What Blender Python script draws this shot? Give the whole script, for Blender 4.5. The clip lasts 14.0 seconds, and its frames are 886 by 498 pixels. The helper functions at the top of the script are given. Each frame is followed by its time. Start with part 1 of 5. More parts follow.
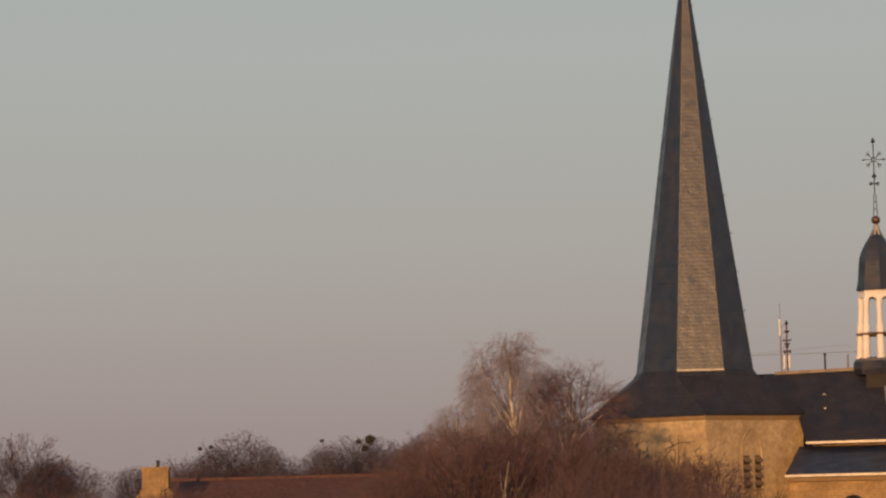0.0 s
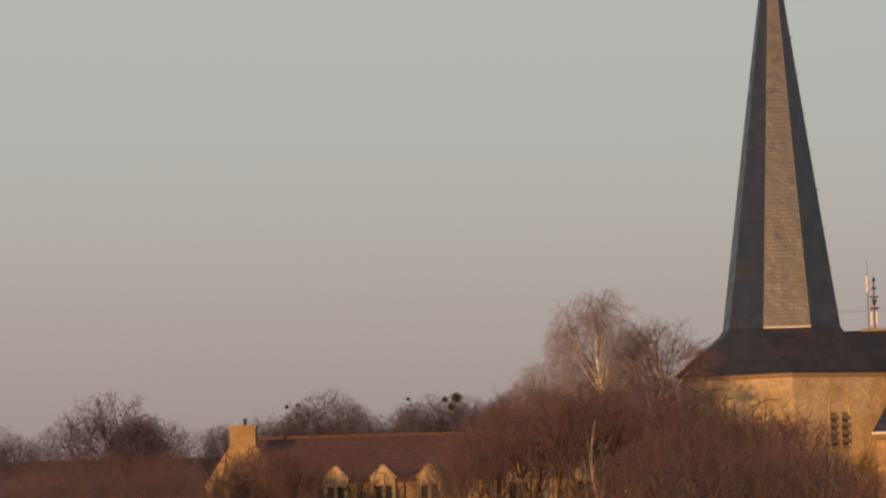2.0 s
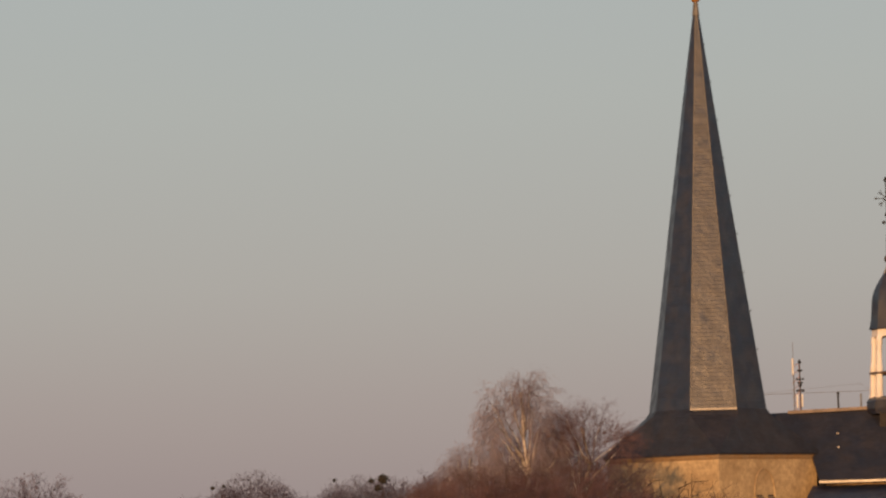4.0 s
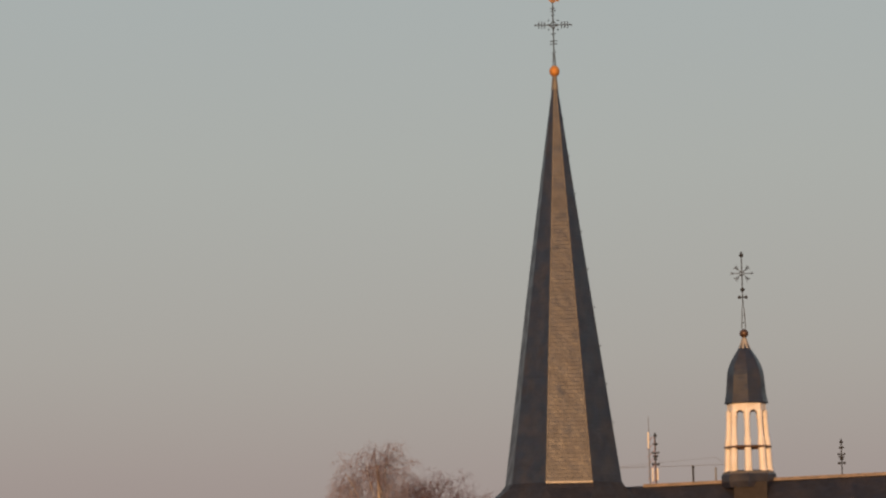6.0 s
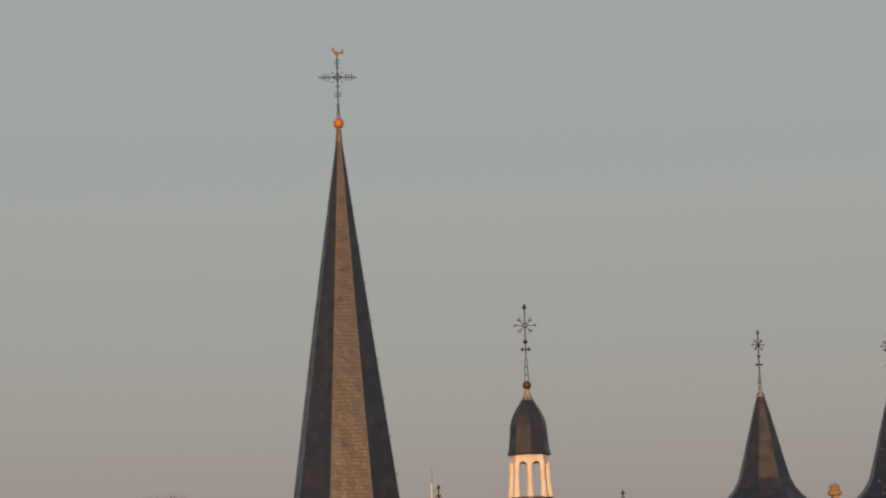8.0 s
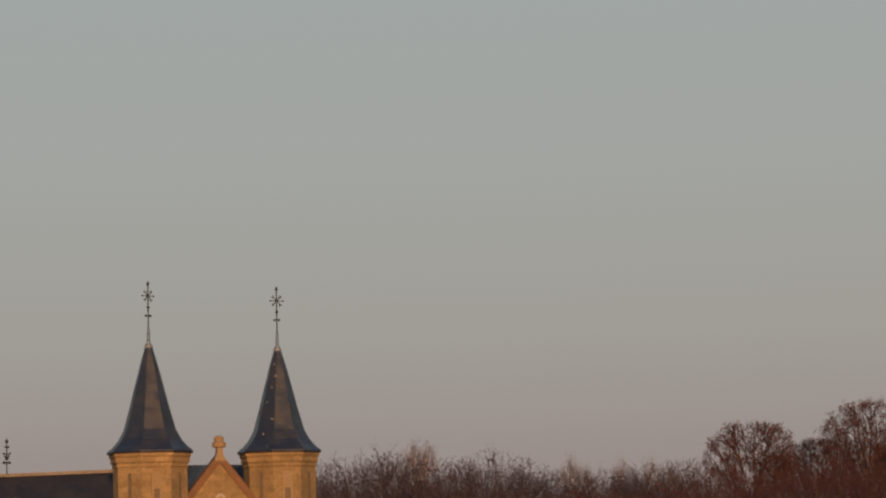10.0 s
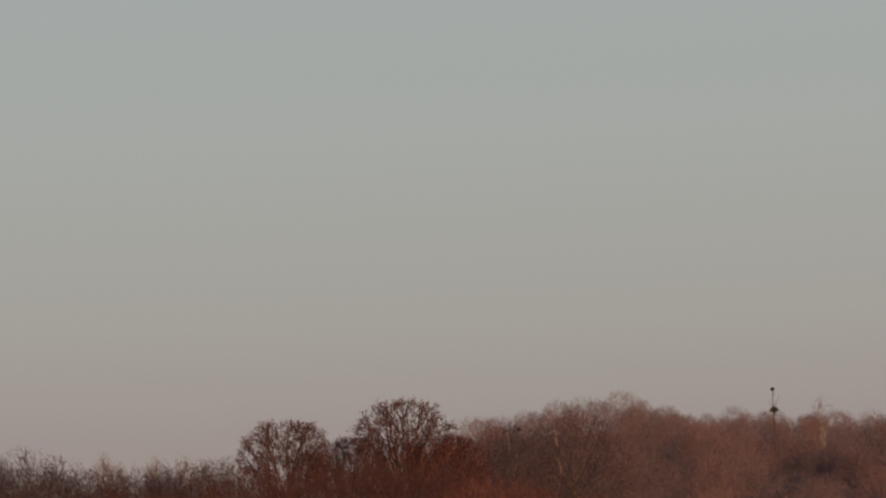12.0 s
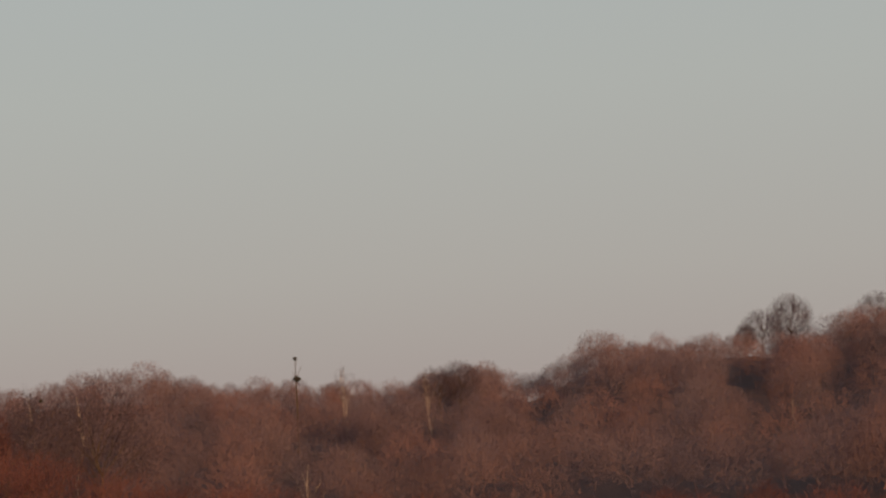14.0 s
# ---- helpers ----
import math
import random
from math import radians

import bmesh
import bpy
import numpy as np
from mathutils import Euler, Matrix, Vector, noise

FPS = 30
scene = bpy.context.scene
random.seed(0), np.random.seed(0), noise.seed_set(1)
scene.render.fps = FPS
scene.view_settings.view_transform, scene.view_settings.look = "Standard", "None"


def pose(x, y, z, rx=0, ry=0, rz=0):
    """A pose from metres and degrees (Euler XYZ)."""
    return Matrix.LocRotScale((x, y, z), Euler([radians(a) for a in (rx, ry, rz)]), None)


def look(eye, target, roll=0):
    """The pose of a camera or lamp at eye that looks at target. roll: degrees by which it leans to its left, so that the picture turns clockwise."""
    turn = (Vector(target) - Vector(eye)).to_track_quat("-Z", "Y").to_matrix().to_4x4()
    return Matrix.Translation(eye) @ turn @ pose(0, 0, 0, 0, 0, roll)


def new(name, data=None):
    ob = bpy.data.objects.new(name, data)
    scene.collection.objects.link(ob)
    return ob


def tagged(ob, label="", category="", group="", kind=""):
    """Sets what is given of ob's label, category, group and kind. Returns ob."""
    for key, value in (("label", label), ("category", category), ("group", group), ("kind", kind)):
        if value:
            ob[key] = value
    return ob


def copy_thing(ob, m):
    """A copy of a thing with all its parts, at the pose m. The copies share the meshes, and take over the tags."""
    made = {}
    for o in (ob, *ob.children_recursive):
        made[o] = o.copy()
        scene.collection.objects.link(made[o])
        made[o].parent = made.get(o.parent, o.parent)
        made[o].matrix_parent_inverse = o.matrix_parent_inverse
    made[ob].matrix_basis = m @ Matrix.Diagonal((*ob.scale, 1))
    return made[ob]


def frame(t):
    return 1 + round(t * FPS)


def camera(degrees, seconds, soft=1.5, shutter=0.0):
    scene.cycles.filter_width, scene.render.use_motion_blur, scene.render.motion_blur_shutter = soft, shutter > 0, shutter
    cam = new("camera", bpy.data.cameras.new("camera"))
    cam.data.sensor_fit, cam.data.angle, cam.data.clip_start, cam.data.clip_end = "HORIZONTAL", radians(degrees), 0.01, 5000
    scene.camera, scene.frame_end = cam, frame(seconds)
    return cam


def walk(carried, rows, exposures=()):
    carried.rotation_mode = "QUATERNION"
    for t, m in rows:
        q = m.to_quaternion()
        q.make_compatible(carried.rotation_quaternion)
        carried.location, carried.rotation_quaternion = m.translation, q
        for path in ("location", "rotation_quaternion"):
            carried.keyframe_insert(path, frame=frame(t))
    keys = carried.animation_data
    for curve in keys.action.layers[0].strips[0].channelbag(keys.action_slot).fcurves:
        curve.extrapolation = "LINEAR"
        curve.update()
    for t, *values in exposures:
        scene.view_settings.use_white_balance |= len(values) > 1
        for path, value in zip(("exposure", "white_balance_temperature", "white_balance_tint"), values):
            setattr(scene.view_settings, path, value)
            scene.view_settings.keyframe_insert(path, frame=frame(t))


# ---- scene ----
EYE = (0.0, 0.0, 6.0)
# seconds, bearing to the right of +y, pitch up, lean (degrees); the camera turns on one spot
TURNS = [
    (0, -1.197, 4.824, -1.440),
    (0.5, -2.611, 4.822, -1.396),
    (1, -3.365, 4.165, -1.536),
    (1.5, -2.830, 3.916, -1.644),
    (2, -2.957, 4.017, -1.526),
    (2.2, -2.388, 4.333, -1.527),
    (4.3, -1.204, 5.751, -1.243),
    (4.5, -0.909, 5.868, -0.989),
    (5, 0.000, 6.146, -1.250),
    (5.5, 0.757, 6.593, -1.429),
    (6, 1.496, 7.005, -1.252),
    (6.5, 2.033, 7.546, -0.772),
    (7, 3.048, 8.219, -1.337),
    (7.2, 3.374, 8.176, -1.568),
    (9.3, 12.742, 7.193, -1.444),
    (9.5, 13.834, 6.990, -1.488),
    (9.7, 15.232, 6.804, -1.460),
    (10, 18.284, 6.610, -1.420),
    (10.5, 20.840, 6.346, -1.234),
    (11, 23.542, 6.778, -1.428),
    (11.5, 25.705, 6.511, -1.612),
    (12, 27.718, 6.322, -1.731),
    (12.5, 29.323, 6.190, -1.659),
    (13, 32.108, 6.396, -1.984),
    (13.5, 34.898, 5.930, -2.412),
    (14, 37.382, 5.349, -2.649),
]
cam = camera(17.823, 14.0, soft=2.3)
walk(cam, [(t, pose(*EYE, 90 + p, 0, -b) @ pose(0, 0, 0, 0, 0, r)) for t, b, p, r in TURNS],
     exposures=[(0, 0.04), (1.5, 0.19), (2.2, 0.2), (5.0, 0.04), (6.2, 0.0), (7.0, -0.1), (9.5, -0.17), (11.0, -0.1), (12.5, -0.1), (13.2, -0.05), (14.0, 0.08)])

# ---- sky and sun: low winter sun behind the camera ----
SUN_BEARING, SUN_HEIGHT = 192.0, 7.5
world = bpy.data.worlds.new("winter_evening_sky")
scene.world = world
world.use_nodes = True
wn, wl = world.node_tree.nodes, world.node_tree.links
wn.clear()
w_sky = wn.new("ShaderNodeTexSky")
w_sky.sky_type = "NISHITA"
w_sky.sun_disc = False
w_sky.sun_elevation, w_sky.sun_rotation = radians(SUN_HEIGHT), radians(SUN_BEARING)
w_sky.dust_density, w_sky.air_density = 2.0, 1.0
w_gain = wn.new("ShaderNodeVectorMath")
w_gain.operation = "SCALE"
w_gain.inputs["Scale"].default_value = 0.10
w_co = wn.new("ShaderNodeTexCoord")
w_sep = wn.new("ShaderNodeSeparateXYZ")
w_ramp = wn.new("ShaderNodeValToRGB")
for n, (at, col) in enumerate([(0.0, (0.33, 0.265, 0.26)), (0.045, (0.365, 0.31, 0.303)), (0.085, (0.395, 0.365, 0.346)),
                               (0.15, (0.414, 0.417, 0.392)), (0.25, (0.406, 0.445, 0.441)), (0.45, (0.27, 0.33, 0.38)), (1.0, (0.15, 0.20, 0.28))]):
    el = w_ramp.color_ramp.elements
    e = el[n] if n < 2 else el.new(at)
    e.position, e.color = at, (*col, 1)
w_mix = wn.new("ShaderNodeMix")
w_mix.data_type = "RGBA"
w_mix.inputs[0].default_value = 0.88
w_bg = wn.new("ShaderNodeBackground")
w_bg.inputs["Strength"].default_value = 1.0
w_out = wn.new("ShaderNodeOutputWorld")
wl.new(w_sky.outputs[0], w_gain.inputs[0])
wl.new(w_co.outputs["Generated"], w_sep.inputs[0])
wl.new(w_sep.outputs["Z"], w_ramp.inputs[0])
wl.new(w_gain.outputs[0], w_mix.inputs[6])
wl.new(w_ramp.outputs[0], w_mix.inputs[7])
wl.new(w_mix.outputs[2], w_bg.inputs["Color"])
wl.new(w_bg.outputs[0], w_out.inputs["Surface"])

sun = new("sun", bpy.data.lights.new("sun", "SUN"))
sun.data.energy, sun.data.angle, sun.data.color = 3.9, radians(0.6), (1.0, 0.53, 0.22)
sun_from = Vector((math.sin(radians(SUN_BEARING)), math.cos(radians(SUN_BEARING)), math.tan(radians(SUN_HEIGHT))))
sun.matrix_world = look(tuple(sun_from * 300), (0, 0, 0))

# ---- materials ----
def material(name, color, rough=0.8, metal=0.0, spec=0.5, blotch=None, blotch_scale=0.5, blotch_amount=0.6, grain=0.15, grain_scale=12.0,
             bump=0.0, bump_scale=20.0, brick=None, per_object=0.0, island=0.0, rough_vary=0.0, bump_depth=0.02, thru=0.0):
    """A surface with fine grain, large blotches and, where asked, courses of stones or slates (width, height, joint, strength, joint colour)."""
    m = bpy.data.materials.new(name)
    m.use_nodes = True
    nt, li = m.node_tree.nodes, m.node_tree.links
    bsdf = nt["Principled BSDF"]
    bsdf.inputs["Roughness"].default_value, bsdf.inputs["Metallic"].default_value = rough, metal
    bsdf.inputs["Specular IOR Level"].default_value = spec
    co = nt.new("ShaderNodeTexCoord")

    def noise_at(scale, detail=4.0):
        n = nt.new("ShaderNodeTexNoise")
        n.inputs["Scale"].default_value, n.inputs["Detail"].default_value = scale, detail
        li.new(co.outputs["Object"], n.inputs["Vector"])
        return n.outputs["Fac"]

    def mixed(fac, a, b, blend="MIX"):
        x = nt.new("ShaderNodeMix")
        x.data_type, x.blend_type = "RGBA", blend
        for sock, val in ((x.inputs[0], fac), (x.inputs[6], a), (x.inputs[7], b)):
            if isinstance(val, (int, float)):
                sock.default_value = val
            elif isinstance(val, tuple):
                sock.default_value = (*val, 1)
            else:
                li.new(val, sock)
        return x.outputs[2]

    def ranged(sock, a, b, c, d):
        r = nt.new("ShaderNodeMapRange")
        for k, v in zip((1, 2, 3, 4), (a, b, c, d)):
            r.inputs[k].default_value = v
        li.new(sock, r.inputs[0])
        return r.outputs[0]

    out = mixed(0.0, color, color)
    height = None
    if brick:
        bw, bh, joint, strength, jcol = brick
        sep, com, add = nt.new("ShaderNodeSeparateXYZ"), nt.new("ShaderNodeCombineXYZ"), nt.new("ShaderNodeMath")
        li.new(co.outputs["Object"], sep.inputs[0])
        li.new(sep.outputs[0], add.inputs[0])
        li.new(sep.outputs[1], add.inputs[1])
        li.new(add.outputs[0], com.inputs[0])
        li.new(sep.outputs[2], com.inputs[1])
        b = nt.new("ShaderNodeTexBrick")
        b.inputs["Scale"].default_value = 1.0
        b.inputs["Brick Width"].default_value, b.inputs["Row Height"].default_value = bw, bh
        b.inputs["Mortar Size"].default_value, b.inputs["Mortar Smooth"].default_value = joint, 0.3
        b.inputs["Color1"].default_value = (0.5 - strength, 0.5 - strength, 0.5 - strength, 1)
        b.inputs["Color2"].default_value = (0.5 + strength, 0.5 + strength, 0.5 + strength, 1)
        b.inputs["Mortar"].default_value = (*jcol, 1)
        li.new(com.outputs[0], b.inputs["Vector"])
        out = mixed(0.8, out, b.outputs["Color"], "OVERLAY")
        height = ranged(b.outputs["Fac"], 0, 1, 0.3, 0)
    if blotch:
        out = mixed(ranged(noise_at(blotch_scale, 6), 0.42, 0.66, 0.0, blotch_amount), out, blotch)
    g = ranged(noise_at(grain_scale, 8), 0.25, 0.75, 1 - grain, 1 + grain)
    gray = nt.new("ShaderNodeCombineColor")
    for k in range(3):
        li.new(g, gray.inputs[k])
    out = mixed(1.0, out, gray.outputs[0], "MULTIPLY")
    if per_object or island:
        src = nt.new("ShaderNodeObjectInfo").outputs["Random"] if per_object else nt.new("ShaderNodeNewGeometry").outputs["Random Per Island"]
        amount = per_object or island
        hsv = nt.new("ShaderNodeHueSaturation")
        li.new(ranged(src, 0, 1, 1 - amount, 1 + amount), hsv.inputs["Value"])
        li.new(ranged(src, 0, 1, 0.5 - amount * 0.03, 0.5 + amount * 0.03), hsv.inputs["Hue"])
        li.new(out, hsv.inputs["Color"])
        out = hsv.outputs[0]
    li.new(out, bsdf.inputs["Base Color"])
    if rough_vary:
        li.new(ranged(noise_at(1.4, 7), 0.3, 0.7, rough - rough_vary, rough + rough_vary), bsdf.inputs["Roughness"])
    if bump:
        bu = nt.new("ShaderNodeBump")
        bu.inputs["Strength"].default_value, bu.inputs["Distance"].default_value = bump, bump_depth
        h = noise_at(bump_scale, 6)
        if height is not None:
            s = nt.new("ShaderNodeMath")
            li.new(height, s.inputs[0])
            li.new(h, s.inputs[1])
            h = s.outputs[0]
        li.new(h, bu.inputs["Height"])
        li.new(bu.outputs[0], bsdf.inputs["Normal"])
    if thru:
        tr, ms = nt.new("ShaderNodeBsdfTranslucent"), nt.new("ShaderNodeMixShader")
        li.new(out, tr.inputs["Color"])
        ms.inputs[0].default_value = thru
        li.new(bsdf.outputs[0], ms.inputs[1])
        li.new(tr.outputs[0], ms.inputs[2])
        li.new(ms.outputs[0], nt["Material Output"].inputs["Surface"])
    return m


SLATE = material("slate", (0.010, 0.0140, 0.033), rough=0.43, spec=0.85, rough_vary=0.13, bump_depth=0.05, blotch=(0.036, 0.031, 0.037), blotch_scale=1.3, blotch_amount=0.6, grain=0.35, grain_scale=3,
                 bump=0.5, bump_scale=1.6, brick=(0.36, 0.21, 0.006, 0.03, (0.47, 0.47, 0.47)))
OLD_SLATE = material("weathered_slate", (0.015, 0.0155, 0.024), rough=0.6, spec=0.55, rough_vary=0.12, bump_depth=0.05, blotch=(0.034, 0.028, 0.030), blotch_scale=0.8, blotch_amount=0.6, grain=0.35, grain_scale=4,
                     bump=0.8, bump_scale=1.3, brick=(0.36, 0.21, 0.008, 0.06, (0.4, 0.4, 0.4)))
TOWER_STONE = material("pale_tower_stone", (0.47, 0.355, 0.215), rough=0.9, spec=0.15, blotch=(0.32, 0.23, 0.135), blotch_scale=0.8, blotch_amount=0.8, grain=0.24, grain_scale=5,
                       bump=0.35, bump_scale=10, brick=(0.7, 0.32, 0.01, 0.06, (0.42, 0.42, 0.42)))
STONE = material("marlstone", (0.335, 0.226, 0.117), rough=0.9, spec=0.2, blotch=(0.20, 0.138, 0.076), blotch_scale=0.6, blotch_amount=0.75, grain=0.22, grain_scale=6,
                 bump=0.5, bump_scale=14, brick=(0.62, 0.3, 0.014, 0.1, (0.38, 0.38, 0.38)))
PALE_STONE = material("pale_stone_trim", (0.30, 0.20, 0.11), rough=0.88, spec=0.2, blotch=(0.30, 0.24, 0.17), blotch_scale=2.0, grain=0.2, bump=0.3)
COPING = material("red_brown_coping", (0.21, 0.115, 0.068), rough=0.9, spec=0.15, blotch=(0.15, 0.09, 0.06), blotch_scale=1.5, grain=0.2, bump=0.3)
WHITE = material("white_paint", (0.78, 0.75, 0.74), rough=0.55, blotch=(0.62, 0.57, 0.5), blotch_scale=1.5, blotch_amount=0.5, grain=0.06)
LEAD = material("lead_sheet", (0.36, 0.34, 0.32), rough=0.55, metal=0.3, blotch=(0.22, 0.2, 0.18), blotch_scale=3, grain=0.15)
DARK_LEAD = material("dark_lead", (0.04, 0.036, 0.036), rough=0.9, spec=0.15, blotch=(0.05, 0.045, 0.045), blotch_scale=3, grain=0.2)
IRON = material("wrought_iron", (0.035, 0.035, 0.036), rough=0.6, metal=0.4, grain=0.2)
GILT = material("gilded_copper", (0.6, 0.29, 0.085), rough=0.72, metal=0.6, blotch=(0.5, 0.2, 0.05), blotch_scale=6, blotch_amount=0.5, grain=0.1)
COPPER = material("brown_copper", (0.13, 0.075, 0.05), rough=0.45, metal=0.5, blotch=(0.07, 0.05, 0.045), blotch_scale=5, grain=0.2)
RIDGE = material("ridge_tile", (0.26, 0.205, 0.165), rough=0.8, blotch=(0.12, 0.1, 0.08), blotch_scale=2.5, grain=0.25)
ZINC = material("zinc_strip", (0.42, 0.40, 0.38), rough=0.45, metal=0.6, blotch=(0.25, 0.23, 0.21), blotch_scale=2, grain=0.12)
DARK = material("dark_interior", (0.02, 0.018, 0.016), rough=0.8, grain=0.2)
LOUVRE = material("weathered_board", (0.15, 0.11, 0.075), rough=0.8, grain=0.3)
GLASS_DARK = material("old_window_glass", (0.018, 0.02, 0.024), rough=0.12, spec=0.6, grain=0.1)
TILE = material("clay_roof_tile", (0.085, 0.036, 0.03), rough=0.8, blotch=(0.075, 0.036, 0.03), blotch_scale=0.8, blotch_amount=0.8, grain=0.35, grain_scale=4,
                bump=0.5, bump_scale=8, brick=(0.24, 0.18, 0.02, 0.08, (0.3, 0.3, 0.3)))
RED_TILE = material("red_roof_tile", (0.42, 0.10, 0.045), rough=0.75, blotch=(0.28, 0.08, 0.04), blotch_scale=1.2, grain=0.25,
                    bump=0.4, brick=(0.24, 0.2, 0.02, 0.14, (0.2, 0.2, 0.2)))
RED_PAINT = material("red_mast_paint", (0.33, 0.17, 0.13), rough=0.5, grain=0.08)
GROUND = material("leaf_litter_ground", (0.10, 0.062, 0.055), rough=0.95, spec=0.1, blotch=(0.085, 0.055, 0.05), blotch_scale=0.05, grain=0.3, grain_scale=1.5, bump=0.4, bump_scale=3)
BARK = material("brown_twigs", (0.118, 0.087, 0.098), rough=0.85, spec=0.15, grain=0.3, grain_scale=0.7, blotch=(0.10, 0.066, 0.06), blotch_scale=0.35, island=0.22)
BARK_RED = material("russet_twigs", (0.13, 0.077, 0.086), rough=0.85, spec=0.15, grain=0.3, grain_scale=0.7, blotch=(0.105, 0.062, 0.056), blotch_scale=0.3, island=0.22)
BARK_GREY = material("grey_brown_twigs", (0.102, 0.078, 0.096), rough=0.9, spec=0.05, grain=0.15, grain_scale=0.5, blotch=(0.10, 0.066, 0.07), blotch_scale=0.3, island=0.12, thru=0.3)
THICKET_TWIG = material("russet_thicket_twigs", (0.098, 0.048, 0.05), rough=0.9, spec=0.05, grain=0.15, grain_scale=0.7, blotch=(0.085, 0.042, 0.046), blotch_scale=0.3, island=0.15, thru=0.3)
RED_TWIG = material("red_thicket_twigs", (0.205, 0.088, 0.078), rough=0.9, spec=0.05, grain=0.15, grain_scale=0.7, blotch=(0.11, 0.055, 0.055), blotch_scale=0.25, island=0.15, thru=0.35)
DUSK_TWIG = material("dark_brown_thicket_twigs", (0.085, 0.052, 0.054), rough=0.9, spec=0.05, grain=0.15, grain_scale=0.7, blotch=(0.065, 0.045, 0.048), blotch_scale=0.25, island=0.15, thru=0.3)
TRUNK = material("tree_bark", (0.095, 0.068, 0.055), rough=0.9, spec=0.15, grain=0.35, grain_scale=5, blotch=(0.07, 0.06, 0.04), blotch_scale=1.5, bump=0.5)
BIRCH_BARK = material("birch_bark", (0.56, 0.50, 0.44), rough=0.75, spec=0.2, grain=0.2, blotch=(0.10, 0.085, 0.075), blotch_scale=2.2, blotch_amount=0.9)
DEAD_LEAF = material("dry_russet_leaves", (0.165, 0.078, 0.068), rough=0.85, spec=0.08, grain=0.2, island=0.25, thru=0.3)
MISTLE = material("mistletoe_leaves", (0.05, 0.045, 0.038), rough=0.7, spec=0.2, grain=0.2, island=0.35)

DULL_GILT = material("dull_gilding", (0.26, 0.135, 0.055), rough=0.6, metal=0.3, blotch=(0.1, 0.07, 0.05), blotch_scale=8, grain=0.2)
OLD_LEAD = material("weathered_lead", (0.17, 0.16, 0.15), rough=0.65, metal=0.2, blotch=(0.09, 0.085, 0.08), blotch_scale=4, grain=0.2)

# ---- mesh helpers ----
class Solid:
    """Vertices and faces of one mesh, in world metres."""

    def __init__(self):
        self.v, self.f = [], []

    def add(self, verts, faces):
        n = len(self.v)
        self.v += [tuple(p) for p in verts]
        self.f += [tuple(n + i for i in face) for face in faces]
        return self

    def loft(self, rings, cap=True):
        k = len(rings[0])
        verts = [p for r in rings for p in r]
        faces = [(i * k + j, i * k + (j + 1) % k, (i + 1) * k + (j + 1) % k, (i + 1) * k + j) for i in range(len(rings) - 1) for j in range(k)]
        if cap:
            faces += [tuple(reversed(range(k))), tuple(range((len(rings) - 1) * k, len(rings) * k))]
        return self.add(verts, faces)

    def box(self, x0, x1, y0, y1, z0, z1, turn=0.0, about=None):
        pts = [(x, y, z) for z in (z0, z1) for x, y in ((x0, y0), (x1, y0), (x1, y1), (x0, y1))]
        if turn:
            cx, cy = about or ((x0 + x1) / 2, (y0 + y1) / 2)
            c, s = math.cos(radians(turn)), math.sin(radians(turn))
            pts = [(cx + (x - cx) * c - (y - cy) * s, cy + (x - cx) * s + (y - cy) * c, z) for x, y, z in pts]
        return self.add(pts, [(3, 2, 1, 0), (4, 5, 6, 7), (0, 1, 5, 4), (1, 2, 6, 5), (2, 3, 7, 6), (3, 0, 4, 7)])

    def lathe(self, cx, cy, profile, sides=8, start=None, cap=True):
        """profile: (radius to the corners, z) from the bottom up; start: bearing of the first corner."""
        a0 = radians(-90 + 180 / sides if start is None else start)
        return self.loft([[(cx + r * math.cos(a0 + 2 * math.pi * j / sides), cy + r * math.sin(a0 + 2 * math.pi * j / sides), z) for j in range(sides)]
                          for r, z in profile], cap)

    def tube(self, p0, p1, r0, r1=None, sides=6):
        p0, p1 = Vector(p0), Vector(p1)
        d = (p1 - p0).normalized()
        a = d.cross((0, 0, 1) if abs(d.z) < 0.9 else (1, 0, 0)).normalized()
        b = d.cross(a)
        ring = lambda p, r: [p + (a * math.cos(2 * math.pi * j / sides) + b * math.sin(2 * math.pi * j / sides)) * r for j in range(sides)]
        return self.loft([ring(p0, r0), ring(p1, r0 if r1 is None else r1)])

    def path(self, pts, r, sides=5):
        for a, b in zip(pts, pts[1:]):
            self.tube(a, b, r, r, sides)
        return self

    def ball(self, c, r, sides=14, squash=1.0):
        steps = 8
        return self.lathe(c[0], c[1], [(max(0.001, r * math.sin(math.pi * i / steps)), c[2] - squash * r * math.cos(math.pi * i / steps)) for i in range(steps + 1)], sides)

    def prism(self, outline, y0, y1):
        """An outline of (x, z) pushed from y0 to y1."""
        return self.loft([[(x, y0, z) for x, z in outline], [(x, y1, z) for x, z in outline]])


BASES = {}


def mesh_of(name, solid, mat, base=(0, 0, 0), smooth=False):
    me = bpy.data.meshes.new(name)
    me.from_pydata([(x - base[0], y - base[1], z - base[2]) for x, y, z in solid.v], [], solid.f)
    bm = bmesh.new()
    bm.from_mesh(me)
    bmesh.ops.recalc_face_normals(bm, faces=bm.faces)
    bm.to_mesh(me)
    bm.free()
    me.materials.append(mat)
    if smooth:
        me.polygons.foreach_set("use_smooth", [True] * len(me.polygons))
    return me


def thing(name, base, label, category, group="", kind=""):
    ob = new(name)
    ob.location = base
    ob.empty_display_size = 0.2
    BASES[ob] = base
    return tagged(ob, label, category, group, kind)


